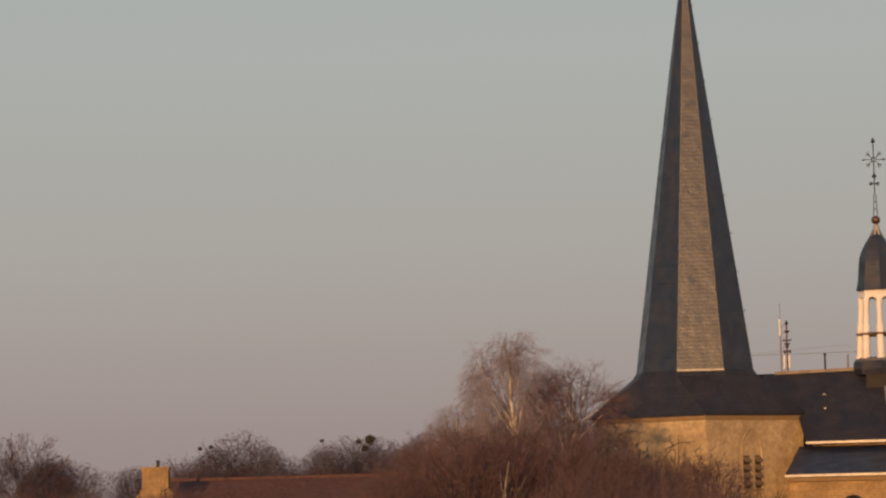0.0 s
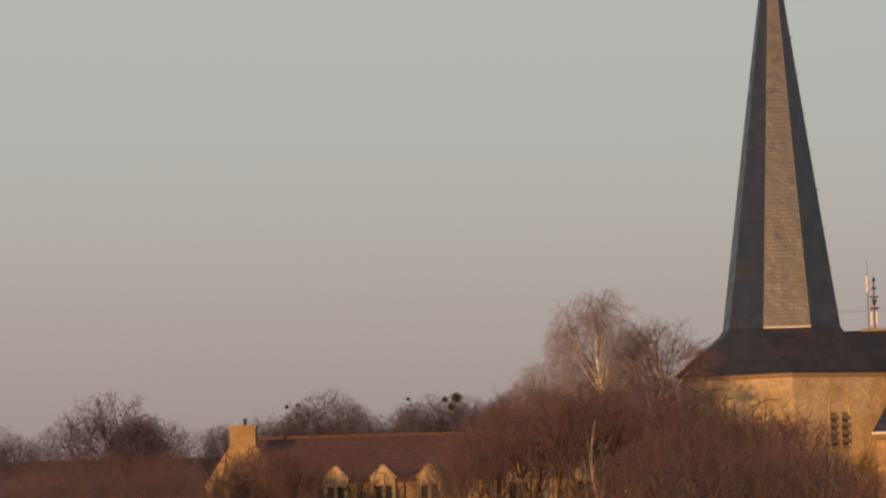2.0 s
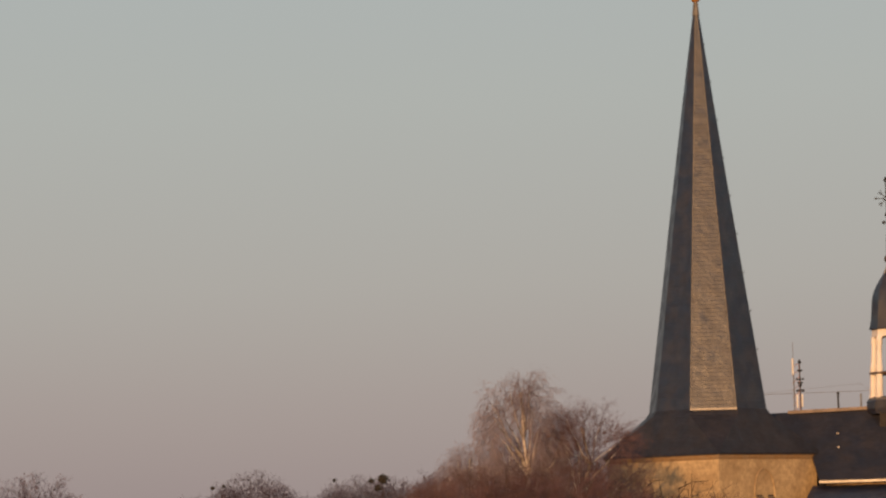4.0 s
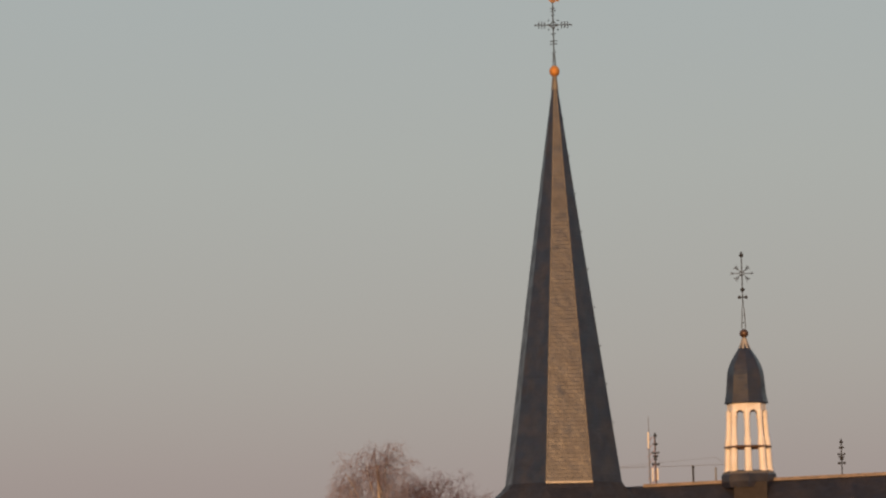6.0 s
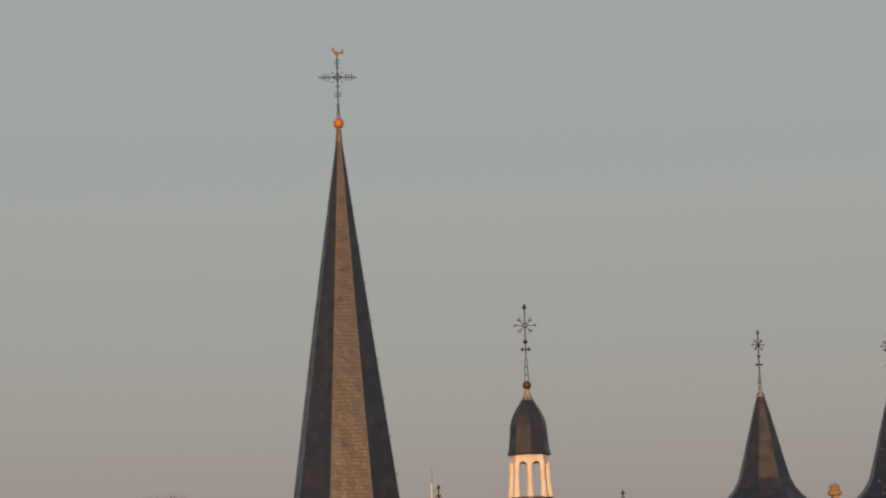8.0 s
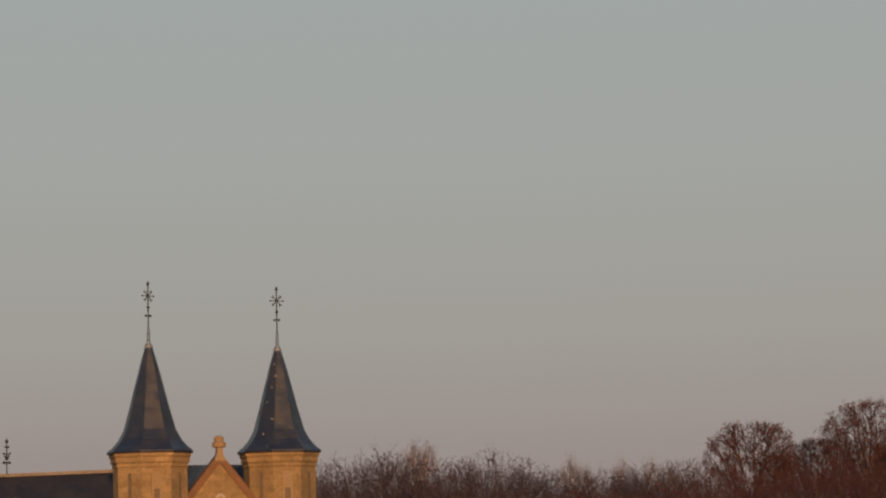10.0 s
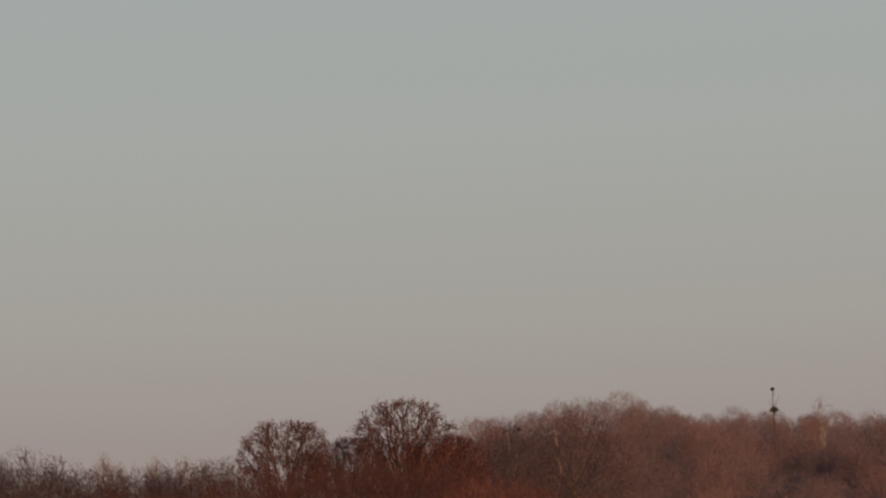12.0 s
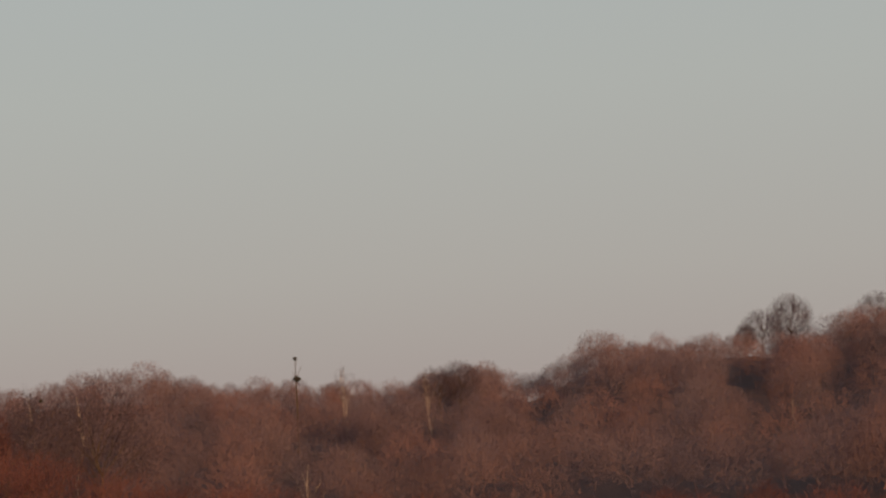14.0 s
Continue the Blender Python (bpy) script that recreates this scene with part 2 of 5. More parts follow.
def part(name, solid, mat, parent, label="", smooth=False, bevel=0.0):
    base = BASES[parent]
    ob = new(name, mesh_of(name, solid, mat, base, smooth))
    ob.parent = parent
    BASES[ob] = base
    if bevel:
        mod = ob.modifiers.new("worn_edges", "BEVEL")
        mod.width, mod.segments, mod.limit_method = bevel, 2, "ANGLE"
    return tagged(ob, label) if label else ob


def on_bearing(bearing, dist):
    """x, y at that bearing to the right of +y, dist metres from the camera's foot."""
    return math.sin(radians(bearing)) * dist, math.cos(radians(bearing)) * dist


def seen_height(elevation, dist):
    return EYE[2] + dist * math.tan(radians(elevation))

# ---- the church: square tower with octagonal spire, nave with ridge lantern, transept front with two turrets ----
TX, TY = 10.12, 149.66
church = thing("church", (TX, TY, 0), "marlstone church with slate spire, white ridge lantern and twin turrets", "church")

# tower, its corner towards the camera
HALF = 5.5
EAVE_Z = 9.42
diamond = lambda r, z: [(TX, TY - r, z), (TX + r, TY, z), (TX, TY + r, z), (TX - r, TY, z)]
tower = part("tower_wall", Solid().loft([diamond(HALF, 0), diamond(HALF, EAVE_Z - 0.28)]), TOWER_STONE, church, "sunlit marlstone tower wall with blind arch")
part("cornice", Solid().loft([diamond(HALF + 0.02, EAVE_Z - 0.34), diamond(HALF + 0.12, EAVE_Z - 0.2), diamond(HALF + 0.16, EAVE_Z - 0.05), diamond(HALF + 0.16, EAVE_Z - 0.01)]),
     PALE_STONE, tower)
OCT = 3.13
WIDE = [1, 1, 1, 1, 1, 1, 1.085, 1.085]
eight = lambda r, z, bow=0.0: [(TX + WIDE[(j + 1) % 8] * r * math.cos(radians(-112.5 + 45 * j)) - (bow if j in (5, 6) else 0), TY + r * math.sin(radians(-112.5 + 45 * j)), z) for j in range(8)]
BASE_Z, TIP_Z = 11.75, 33.5


def skirt(s):
    """The bell-cast foot of the spire: octagon above, square eaves below."""
    up, low = eight(OCT, BASE_Z), eight(OCT + 0.22, BASE_Z - 0.3)
    s.loft([low, up], cap=False)
    eave = diamond(HALF + 0.28, EAVE_Z)
    foot = diamond(HALF + 0.28, EAVE_Z - 0.09)
    n = len(s.v)
    s.v += [tuple(p) for p in low + eave + foot]
    for k in range(4):
        a, b = n + 2 * k, n + (2 * k + 1) % 8
        c = n + (2 * k + 2) % 8
        e0, e1 = n + 8 + k, n + 8 + (k + 1) % 4
        s.f += [(a, b, e0), (b, c, e1, e0), (e0, e1, e1 + 4, e0 + 4)]
    s.f.append((n + 12, n + 13, n + 14, n + 15))
    return s


part("spire_skirt", skirt(Solid()), OLD_SLATE, church, "bell-cast slate foot of the spire")
spire = part("spire", Solid().loft([eight(OCT, BASE_Z), eight(OCT * 0.75 + 0.01, BASE_Z * 0.75 + TIP_Z * 0.25, 0.03), eight(OCT * 0.5 + 0.02, (BASE_Z + TIP_Z) / 2, 0.07), eight(OCT * 0.25 + 0.045, BASE_Z * 0.25 + TIP_Z * 0.75, 0.06), eight(0.09, TIP_Z)]), SLATE, church, "tall octagonal slate spire")
f0, f1 = eight(OCT + 0.06, BASE_Z)[:2]
part("flashing", Solid().box(f0[0], f1[0], f0[1] - 0.03, f0[1] + 0.06, BASE_Z - 0.06, BASE_Z + 0.04), LEAD, spire, "pale lead flashing band")
for j in (0, 1):
    foot_, mid_, tip_ = eight(OCT, BASE_Z)[j], eight(OCT * 0.5 + 0.02, (BASE_Z + TIP_Z) / 2)[j], eight(0.12, TIP_Z - 0.4)[j]
    part("hip_strip", Solid().tube(foot_, mid_, 0.03, None, 5).tube(mid_, tip_, 0.03, None, 5), OLD_LEAD, spire, "narrow lead hip strip")
part("lead_cap", Solid().loft([eight(0.2, TIP_Z - 0.6), eight(0.17, TIP_Z - 0.3), eight(0.12, TIP_Z + 0.14)]), OLD_LEAD, spire, "weathered lead cap")
for k in range(9):
    z = BASE_Z + 3.1 + k * 2.05
    r = OCT * (TIP_Z - z) / (TIP_Z - BASE_Z)
    x, y = TX + r * math.cos(radians(-22.5)), TY + r * math.sin(radians(-22.5))
    part("roof_hook", Solid().path([(x - 0.02, y, z), (x + 0.07, y - 0.02, z + 0.02), (x + 0.09, y - 0.02, z + 0.1)], 0.018, 4), IRON, spire)
part("ball", Solid().ball((TX, TY, TIP_Z + 0.42), 0.28, 18, 1.12), GILT, spire, "gilded ball", smooth=True)


def spire_cross():
    """Ornate iron cross: shaft, four barbed arms, a lozenge of arcs in the crossing."""
    s, cz, y = Solid(), 36.46, TY
    for dx in (-0.07, 0.07):
        s.tube((TX + dx, y, TIP_Z + 0.68), (TX + dx * 0.4, y, TIP_Z + 1.35), 0.035)
    s.tube((TX, y, TIP_Z + 1.3), (TX, y, 37.7), 0.034)
    s.tube((TX - 0.97, y, cz), (TX + 0.97, y, cz), 0.030)
    for z, w in ((TIP_Z + 1.42, 0.13), (TIP_Z + 1.9, 0.2), (TIP_Z + 2.06, 0.2), (35.95, 0.12), (36.98, 0.1), (37.2, 0.15), (37.36, 0.15)):
        s.tube((TX - w, y, z), (TX + w, y, z + 0.04), 0.026)
    for side in (-1, 1):
        for d in (0.46, 0.62, 0.78):
            s.tube((TX + side * d, y, cz - 0.14), (TX + side * d, y, cz + 0.14), 0.024)
            s.ball((TX + side * d, y, cz + 0.15), 0.035, 6)
            s.ball((TX + side * d, y, cz - 0.15), 0.035, 6)
        s.ball((TX + side * 0.97, y, cz), 0.05, 6)
    r = 0.34
    for q in range(4):
        cx, cz2 = TX + r * (1 if q in (0, 3) else -1), cz + r * (1 if q < 2 else -1)
        a0 = 180 + 90 * q
        s.path([(cx + r * math.cos(radians(a0 + 90 * i / 6)), y, cz2 + r * math.sin(radians(a0 + 90 * i / 6))) for i in range(7)], 0.026)
        s.ball((cx - 0.09 * (1 if q in (0, 3) else -1), y, cz2 - 0.09 * (1 if q < 2 else -1)), 0.045, 6)
    return s


part("cross", spire_cross(), IRON, spire, "ornate wrought iron cross")


def weathercock():
    """A flat sheet-metal cock: body, raised tail, neck, comb and beak."""
    o = [(-0.06, 37.68), (0.08, 37.68), (0.2, 37.78), (0.31, 37.74), (0.37, 37.86), (0.33, 38.0), (0.24, 38.03), (0.27, 37.92), (0.18, 37.86),
         (0.06, 37.86), (-0.07, 37.9), (-0.15, 38.04), (-0.2, 38.12), (-0.25, 38.06), (-0.33, 38.03), (-0.25, 38.0), (-0.22, 37.88), (-0.16, 37.76)]
    return Solid().prism([(TX + x, z) for x, z in o], TY - 0.02, TY + 0.02)


part("weathercock", weathercock(), DULL_GILT, spire, "gilded weathercock")

# belfry openings in the right-hand tower wall, in that wall's own direction
U = Vector((1, 1, 0)).normalized()
N = Vector((1, -1, 0)).normalized()
CORNER = Vector((TX, TY - HALF, 0))


def wall_box(u0, u1, z0, z1, d0, d1):
    s = Solid()
    pts = [CORNER + U * u + N * d + Vector((0, 0, z)) for z in (z0, z1) for u, d in ((u0, d1), (u1, d1), (u1, d0), (u0, d0))]
    return s.add(pts, [(3, 2, 1, 0), (4, 5, 6, 7), (0, 1, 5, 4), (1, 2, 6, 5), (2, 3, 7, 6), (3, 0, 4, 7)])


for u0 in (2.86, 3.76):
    hole = part("belfry_opening", wall_box(u0, u0 + 0.46, 5.55, 7.25, -0.05, 0.006), DARK, church, "dark louvred belfry opening")
    for k in range(4):
        z = 5.7 + 0.4 * k
        s = Solid()
        pts = [CORNER + U * u + N * d + Vector((0, 0, zz)) for u in (u0, u0 + 0.46) for d, zz in ((0.01, z + 0.2), (0.16, z), (0.16, z + 0.13), (0.01, z + 0.3))]
        s.add(pts, [(0, 1, 2, 3), (7, 6, 5, 4), (0, 4, 5, 1), (1, 5, 6, 2), (2, 6, 7, 3), (3, 7, 4, 0)])
        part("louvre", s, LOUVRE, hole)
    part("sill", wall_box(u0 - 0.06, u0 + 0.52, 5.43, 5.55, 0, 0.1), PALE_STONE, hole)


def blind_arch():
    """A pointed moulding standing proud of the wall round the pair of openings."""
    s, uc, w, spring, top = Solid(), 3.54, 0.85, 7.25, 8.7
    def arc(w_, top_):
        pts = [(uc - w_, 5.4), (uc - w_, spring)]
        pts += [(uc - w_ * math.cos(a), spring + (top_ - spring) * math.sin(a) ** 0.9) for a in (0.3, 0.6, 0.9, 1.2)] + [(uc, top_)]
        return pts + [(2 * uc - u, z) for u, z in reversed(pts[:-1])]
    outer, inner = arc(w, top), arc(w - 0.1, top - 0.14)
    at = lambda u, z, d: CORNER + U * u + N * d + Vector((0, 0, z))
    for (a, b), (c, d) in zip(zip(outer, outer[1:]), zip(inner, inner[1:])):
        pts = [at(*p, dd) for dd in (0.0, 0.05) for p in (a, b, d, c)]
        s.add(pts, [(3, 2, 1, 0), (4, 5, 6, 7), (0, 1, 5, 4), (1, 2, 6, 5), (2, 3, 7, 6), (3, 0, 4, 7)])
    return s


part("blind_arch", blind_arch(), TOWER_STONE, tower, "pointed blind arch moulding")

# nave, its axis turned 18 degrees towards the camera
AX = Vector((math.cos(radians(18)), -math.sin(radians(18)), 0))
OUT = Vector((-math.sin(radians(18)), -math.cos(radians(18)), 0))
NAVE0 = Vector((12.27, 153.48, 0))
along = lambda a, o, z: tuple(NAVE0 + AX * a + OUT * o + Vector((0, 0, z)))
L_NAVE = 21.5


def section(a0, a1, outline, rise=0.0):
    """A solid of constant section (distance outwards, z) from a0 to a1 along the nave."""
    return Solid().loft([[along(a0, o, z) for o, z in outline], [along(a1, o, z + rise) for o, z in outline]])


RIDGE_Z, GUTTER_Z = 11.72, 7.86
PITCH = (RIDGE_Z - GUTTER_Z) / 4.6
roof_z = lambda a_, o_: RIDGE_Z + 0.29 * (a_ - 5) / (L_NAVE - 5) - abs(o_) * PITCH


def a_on(bearing, o_):
    """How far along the nave the line o_ metres out from its ridge crosses a bearing."""
    t = math.tan(radians(bearing))
    bx, by = NAVE0.x + OUT.x * o_, NAVE0.y + OUT.y * o_
    return (by * t - bx) / (AX.x - AX.y * t)


def nave_slopes():
    """Front slope, which dies against the tower along a slanting line, and back slope."""
    front = [(1.0, 0.0), (2.6, 1.4), (4.1, 2.62), (4.95, 4.6), (L_NAVE, 4.6), (L_NAVE, 0.0)]
    back = [(1.0, 0.0), (L_NAVE, 0.0), (L_NAVE, -4.6), (1.0, -4.6)]
    s = Solid()
    for outline in (front, back):
        s.loft([[along(a_, o_, roof_z(a_, o_) - 0.14) for a_, o_ in outline], [along(a_, o_, roof_z(a_, o_)) for a_, o_ in outline]])
    return s


nave = part("nave_wall", section(5.2, L_NAVE, [(4.2, 0), (4.2, 7.85), (-4.2, 7.85), (-4.2, 0)]), STONE, church)
part("nave_roof", nave_slopes(), OLD_SLATE, church, "steep dark slate nave roof")
x = 2.4
while x < L_NAVE - 0.3:
    part("ridge_tile", Solid().loft([[along(q, o, roof_z(q, 0) + h) for o, h in ((0.17, -0.08), (0.1, 0.09), (-0.1, 0.09), (-0.17, -0.08))] for q in (x, x + 0.47)]), RIDGE, nave)
    x += 0.48
part("gutter", section(4.95, L_NAVE, [(4.66, 7.78), (4.78, 7.78), (4.78, 7.9), (4.66, 7.9)]), ZINC, nave, "pale zinc gutter")
A0 = 4.62
aisle = part("aisle_wall", section(A0, L_NAVE - 2, [(7.6, 0), (7.6, 6.15), (4.2, 6.15), (4.2, 0)]), STONE, church, "marlstone aisle wall")
part("aisle_roof", section(A0 - 0.12, L_NAVE - 2, [(7.95, 6.22), (4.25, 7.66), (4.25, 7.54), (7.95, 6.1)]), SLATE, church, "lean-to slate aisle roof")
part("gutter", section(A0 - 0.12, L_NAVE - 2, [(7.97, 6.08), (8.1, 6.08), (8.1, 6.2), (7.97, 6.2)]), ZINC, aisle, "zinc gutter")
part("cornice", section(A0 - 0.05, L_NAVE - 2, [(7.6, 5.8), (7.72, 5.86), (7.82, 6.04), (7.6, 6.04)]), PALE_STONE, aisle)


def arched_window(a, z0, w, h):
    """A round-headed opening with a stone surround, on the aisle's outer face."""
    pts = [(a - w, z0)] + [(a - w * math.cos(t), z0 + h + w * math.sin(t)) for t in [i * math.pi / 10 for i in range(11)]] + [(a + w, z0)]
    glass = Solid().loft([[along(x, 7.55, z) for x, z in pts], [along(x, 7.607, z) for x, z in pts]])
    big = [(a - w - 0.16, z0 - 0.1)] + [(a - (w + 0.16) * math.cos(t), z0 + h + (w + 0.16) * math.sin(t)) for t in [i * math.pi / 10 for i in range(11)]] + [(a + w + 0.16, z0 - 0.1)]
    rim = Solid()
    for (p, q), (r, s) in zip(zip(big, big[1:]), zip(pts, pts[1:])):
        v = [along(x, o, z) for o in (7.6, 7.68) for x, z in (p, q, s, r)]
        rim.add(v, [(3, 2, 1, 0), (4, 5, 6, 7), (0, 1, 5, 4), (1, 2, 6, 5), (2, 3, 7, 6), (3, 0, 4, 7)])
    win = part("window", glass, GLASS_DARK, church, "dark round-headed window")
    part("surround", rim, PALE_STONE, win)
    for k in (-0.33, 0.33):
        part("glazing_bar", Solid().tube(along(a + k * w, 7.63, z0), along(a + k * w, 7.63, z0 + h + w * 0.9), 0.02, None, 4), IRON, win)


for a in (7.9, 12.3, 16.7):
    arched_window(a, 3.0, 0.62, 1.5)

# white lantern on the ridge
LX, LY = 20.03, 150.95
LK = 1.019
FRONT = -97.5
LZ = lambda y: 6.0 + LK * (13.42 + (514 - y) * 0.00995)
lantern = part("lantern_base", Solid().lathe(LX, LY, [(1.4, LZ(1330)), (1.46, LZ(1300)), (1.46, LZ(1264)), (1.36, LZ(1252)), (1.22, LZ(1240))], 8, FRONT), SLATE, church,
               "dark lead-clad base of the lantern")
for k in range(8):
    a = radians(FRONT + 45 * k)
    c, s = math.cos(a), math.sin(a)
    at = lambda r, z: (LX + c * r, LY + s * r, z)
    col = Solid()
    for z0, z1, r0, r1, w0, w1 in ((LZ(1245), LZ(1232), 1.1, 1.1, 0.225, 0.225), (LZ(1232), LZ(1122), 1.09, 1.04, 0.195, 0.185), (LZ(1112), LZ(1080), 1.03, 1.02, 0.2, 0.185),
                                   (LZ(1080), LZ(1062), 1.02, 1.01, 0.185, 0.15), (LZ(1062), LZ(962), 1.01, 0.955, 0.15, 0.14), (LZ(962), LZ(950), 0.955, 0.95, 0.165, 0.185), (LZ(950), LZ(926), 0.95, 0.945, 0.15, 0.16)):
        col.tube(at(r0, z0), at(r1, z1), w0, w1, 8)
    part("column", col, WHITE, lantern, "white-painted lantern column")
part("ring", Solid().lathe(LX, LY, [(1.12, LZ(1125)), (1.27, LZ(1121)), (1.27, LZ(1113)), (1.12, LZ(1109)), (0.9, LZ(1109)), (0.9, LZ(1125)), (1.12, LZ(1125))], 8, FRONT, cap=False), COPPER, lantern, "brown moulded ring")


def arcade_bay(k):
    """One bay of the arcade under the dome: a panel with a round arch cut out of it."""
    a0, a1 = radians(FRONT + 45 * k), radians(FRONT + 45 * (k + 1))
    R = 1.035
    p0, p1 = Vector((LX + R * math.cos(a0), LY + R * math.sin(a0), 0)), Vector((LX + R * math.cos(a1), LY + R * math.sin(a1), 0))
    d = (p1 - p0)
    w = d.length
    d.normalize()
    inn = Vector((-d.y, d.x, 0)) * 0.14
    top, low, spring = LZ(884), LZ(945), LZ(945)
    r = w * 0.29
    lower = [(0, low)] + [(w / 2 - r * math.cos(t), spring + r * 0.95 * math.sin(t)) for t in [i * math.pi / 8 for i in range(9)]] + [(w, low)]
    return Solid().loft([[p0 + d * u + o + Vector((0, 0, h)) for o, h in ((Vector(), z), (inn, z), (inn, top), (Vector(), top))] for u, z in lower])


for k in range(8):
    part("arch_panel", arcade_bay(k), WHITE, lantern)
DOME = [(1.15, 888), (1.18, 885), (1.14, 868), (1.08, 839), (1.03, 787), (0.99, 735), (0.94, 710), (0.85, 683), (0.73, 657), (0.57, 631), (0.36, 599), (0.24, 573), (0.15, 555), (0.1, 541)]
dome = part("dome", Solid().lathe(LX, LY, [(r, LZ(y)) for r, y in DOME], 8, -92), SLATE, lantern, "bell-shaped slate dome")
part("dome_cap", Solid().lathe(LX, LY, [(0.34, LZ(595)), (0.2, LZ(560)), (0.12, LZ(536))], 8), LEAD, lantern, "pale lead cap")
part("ball", Solid().ball((LX, LY, LZ(514)), 0.24, 16), COPPER, lantern, "brown copper ball", smooth=True)


def finial(x, y, z0, z1, scale, star=True, feet=True, turn=0.0, bold=0.032, at=(0.41, 0.5, 0.72)):
    """Wrought iron finial: two-legged foot, shaft, scrolled bars, a crossing with forked rays, a leaf at the tip."""
    s = Solid()
    h = z1 - z0
    r = bold * scale
    leg = z0 + h * 0.27
    if feet:
        for dx in (-0.1, 0.1):
            s.tube((x + dx * scale, y, z0), (x + dx * 0.55 * scale, y, leg), r * 0.75, None, 5)
        for q in (0.3, 0.65):
            zz = z0 + (leg - z0) * q
            s.tube((x - 0.08 * scale, y, zz), (x + 0.08 * scale, y, zz), r * 0.7, None, 4)
        s.tube((x, y, leg), (x, y, z1), r)
    else:
        s.tube((x, y, z0), (x, y, z1), r)
    zb = z0 + h * at[0]
    s.tube((x - 0.2 * scale, y, zb), (x + 0.2 * scale, y, zb), r * 1.1)
    for side in (-1, 1):
        s.ball((x + side * 0.18 * scale, y, zb), 0.095 * scale, 8)
    zc = z0 + h * at[1]
    s.lathe(x, y, [(0.03 * scale, zc - 0.09 * scale), (0.14 * scale, zc), (0.1 * scale, zc + 0.09 * scale), (0.02, zc + 0.17 * scale)], 8)
    s.lathe(x, y, [(0.03 * scale, z1 - 0.3 * scale), (0.13 * scale, z1 - 0.22 * scale), (0.09 * scale, z1 - 0.12 * scale), (0.01, z1 + 0.02)], 8)
    if not star:
        for q, w in ((0.55, 0.12), (0.62, 0.2), (0.78, 0.1)):
            s.tube((x - w * scale, y, z0 + h * q), (x + w * scale, y, z0 + h * q), r * 1.1)
            for side in (-1, 1):
                s.ball((x + side * w * scale, y, z0 + h * q + 0.03), 0.07 * scale, 6)
    if star:
        zs = z0 + h * at[2]
        R = 0.64 * scale
        n0 = len(s.v)
        for k in range(8):
            a = radians(45 * k)
            q = R * (1.0 if k % 2 == 0 else 0.85)
            if k in (2, 6):
                continue
            tip = (x + q * math.cos(a), y, zs + q * math.sin(a))
            s.tube((x + 0.1 * scale * math.cos(a), y, zs + 0.1 * scale * math.sin(a)), tip, r * 0.62, None, 5)
            at_, arm = (0.72, 0.17) if k % 2 else (0.8, 0.09)
            m = (x + q * at_ * math.cos(a), zs + q * at_ * math.sin(a))
            for fork in (-48, 48):
                c_, d_ = arm * scale * math.cos(a + radians(fork)), arm * scale * math.sin(a + radians(fork))
                s.tube((m[0] - c_ * 0.6, y, m[1] - d_ * 0.6), (m[0] + c_, y, m[1] + d_), r * 0.5, None, 4)
        for k in range(n0, len(s.v)):
            px, py, pz = s.v[k]
            s.v[k] = (x + (px - x) * math.cos(radians(turn)) - (py - y) * math.sin(radians(turn)), y + (px - x) * math.sin(radians(turn)) + (py - y) * math.cos(radians(turn)), pz)
        ring = [(x + 0.12 * scale * math.cos(radians(30 * i)), y, zs + 0.12 * scale * math.sin(radians(30 * i))) for i in range(13)]
        s.path(ring, r * 0.8, 5)
    return s


part("finial", finial(LX, LY, LZ(490), LZ(78), 1.0), IRON, lantern, "wrought iron star finial")
part("base_flashing", Solid().lathe(LX, LY, [(1.38, LZ(1262)), (1.42, LZ(1258)), (1.3, LZ(1246)), (1.1, LZ(1240))], 8, FRONT), OLD_LEAD, lantern, "weathered lead flashing")
# slate-hung box on the slope below the lantern, with a metal strip down the roof
ba, bb_ = a_on(7.27, 1.0), a_on(7.93, 1.0)
part("slope_box", section(ba, bb_, [(1.3, 10.4), (1.22, 11.66), (0.2, 11.8), (-0.8, 11.4), (-0.8, 10.4)]), DARK_LEAD, church, "dark lead-clad box below the lantern")
for k in range(4):
    o0, o1 = 1.32 + k * 0.8, 2.1 + k * 0.8
    a0, a1 = a_on(7.6 + 0.02 * k, o0), a_on(7.62 + 0.02 * k, o1)
    s = Solid()
    v = [along(a, o, roof_z(a, o) + e) for e in (0.01, 0.07) for a, o in ((a0, o0), (a0 + 0.2, o0), (a1 + 0.2, o1), (a1, o1))]
    s.add(v, [(3, 2, 1, 0), (4, 5, 6, 7), (0, 1, 5, 4), (1, 2, 6, 5), (2, 3, 7, 6), (3, 0, 4, 7)])
    part("roof_strip", s, ZINC, nave, "pale metal strip down the slates")
for bearing, rise in ((5.70, 2.85), (9.42, 2.15)):
    fx, fy, fz = along(a_on(bearing, 0), 0, 11.66)
    part("ridge_finial", finial(fx, fy, fz, fz + rise, 0.82, star=False, feet=False, bold=0.04), IRON, nave, "iron ridge finial")
fx, fy, fz = along(a_on(6.445, 0), 0, 11.66)
part("vent_pipe", Solid().tube((fx, fy, fz), (fx, fy, fz + 0.95), 0.055).tube((fx, fy, fz + 0.9), (fx, fy, fz + 1.0), 0.08), IRON, nave, "dark vent pipe")
for a, o in ((5.3, 1.6), (5.5, 2.5), (10.5, 2.4), (13.8, 1.6)):
    hx, hy, hz = along(a, o, roof_z(a, o))
    part("slate_patch", Solid().box(hx, hx + 0.12, hy - 0.05, hy + 0.05, hz, hz + 0.07), LEAD, nave, "pale repair patch")



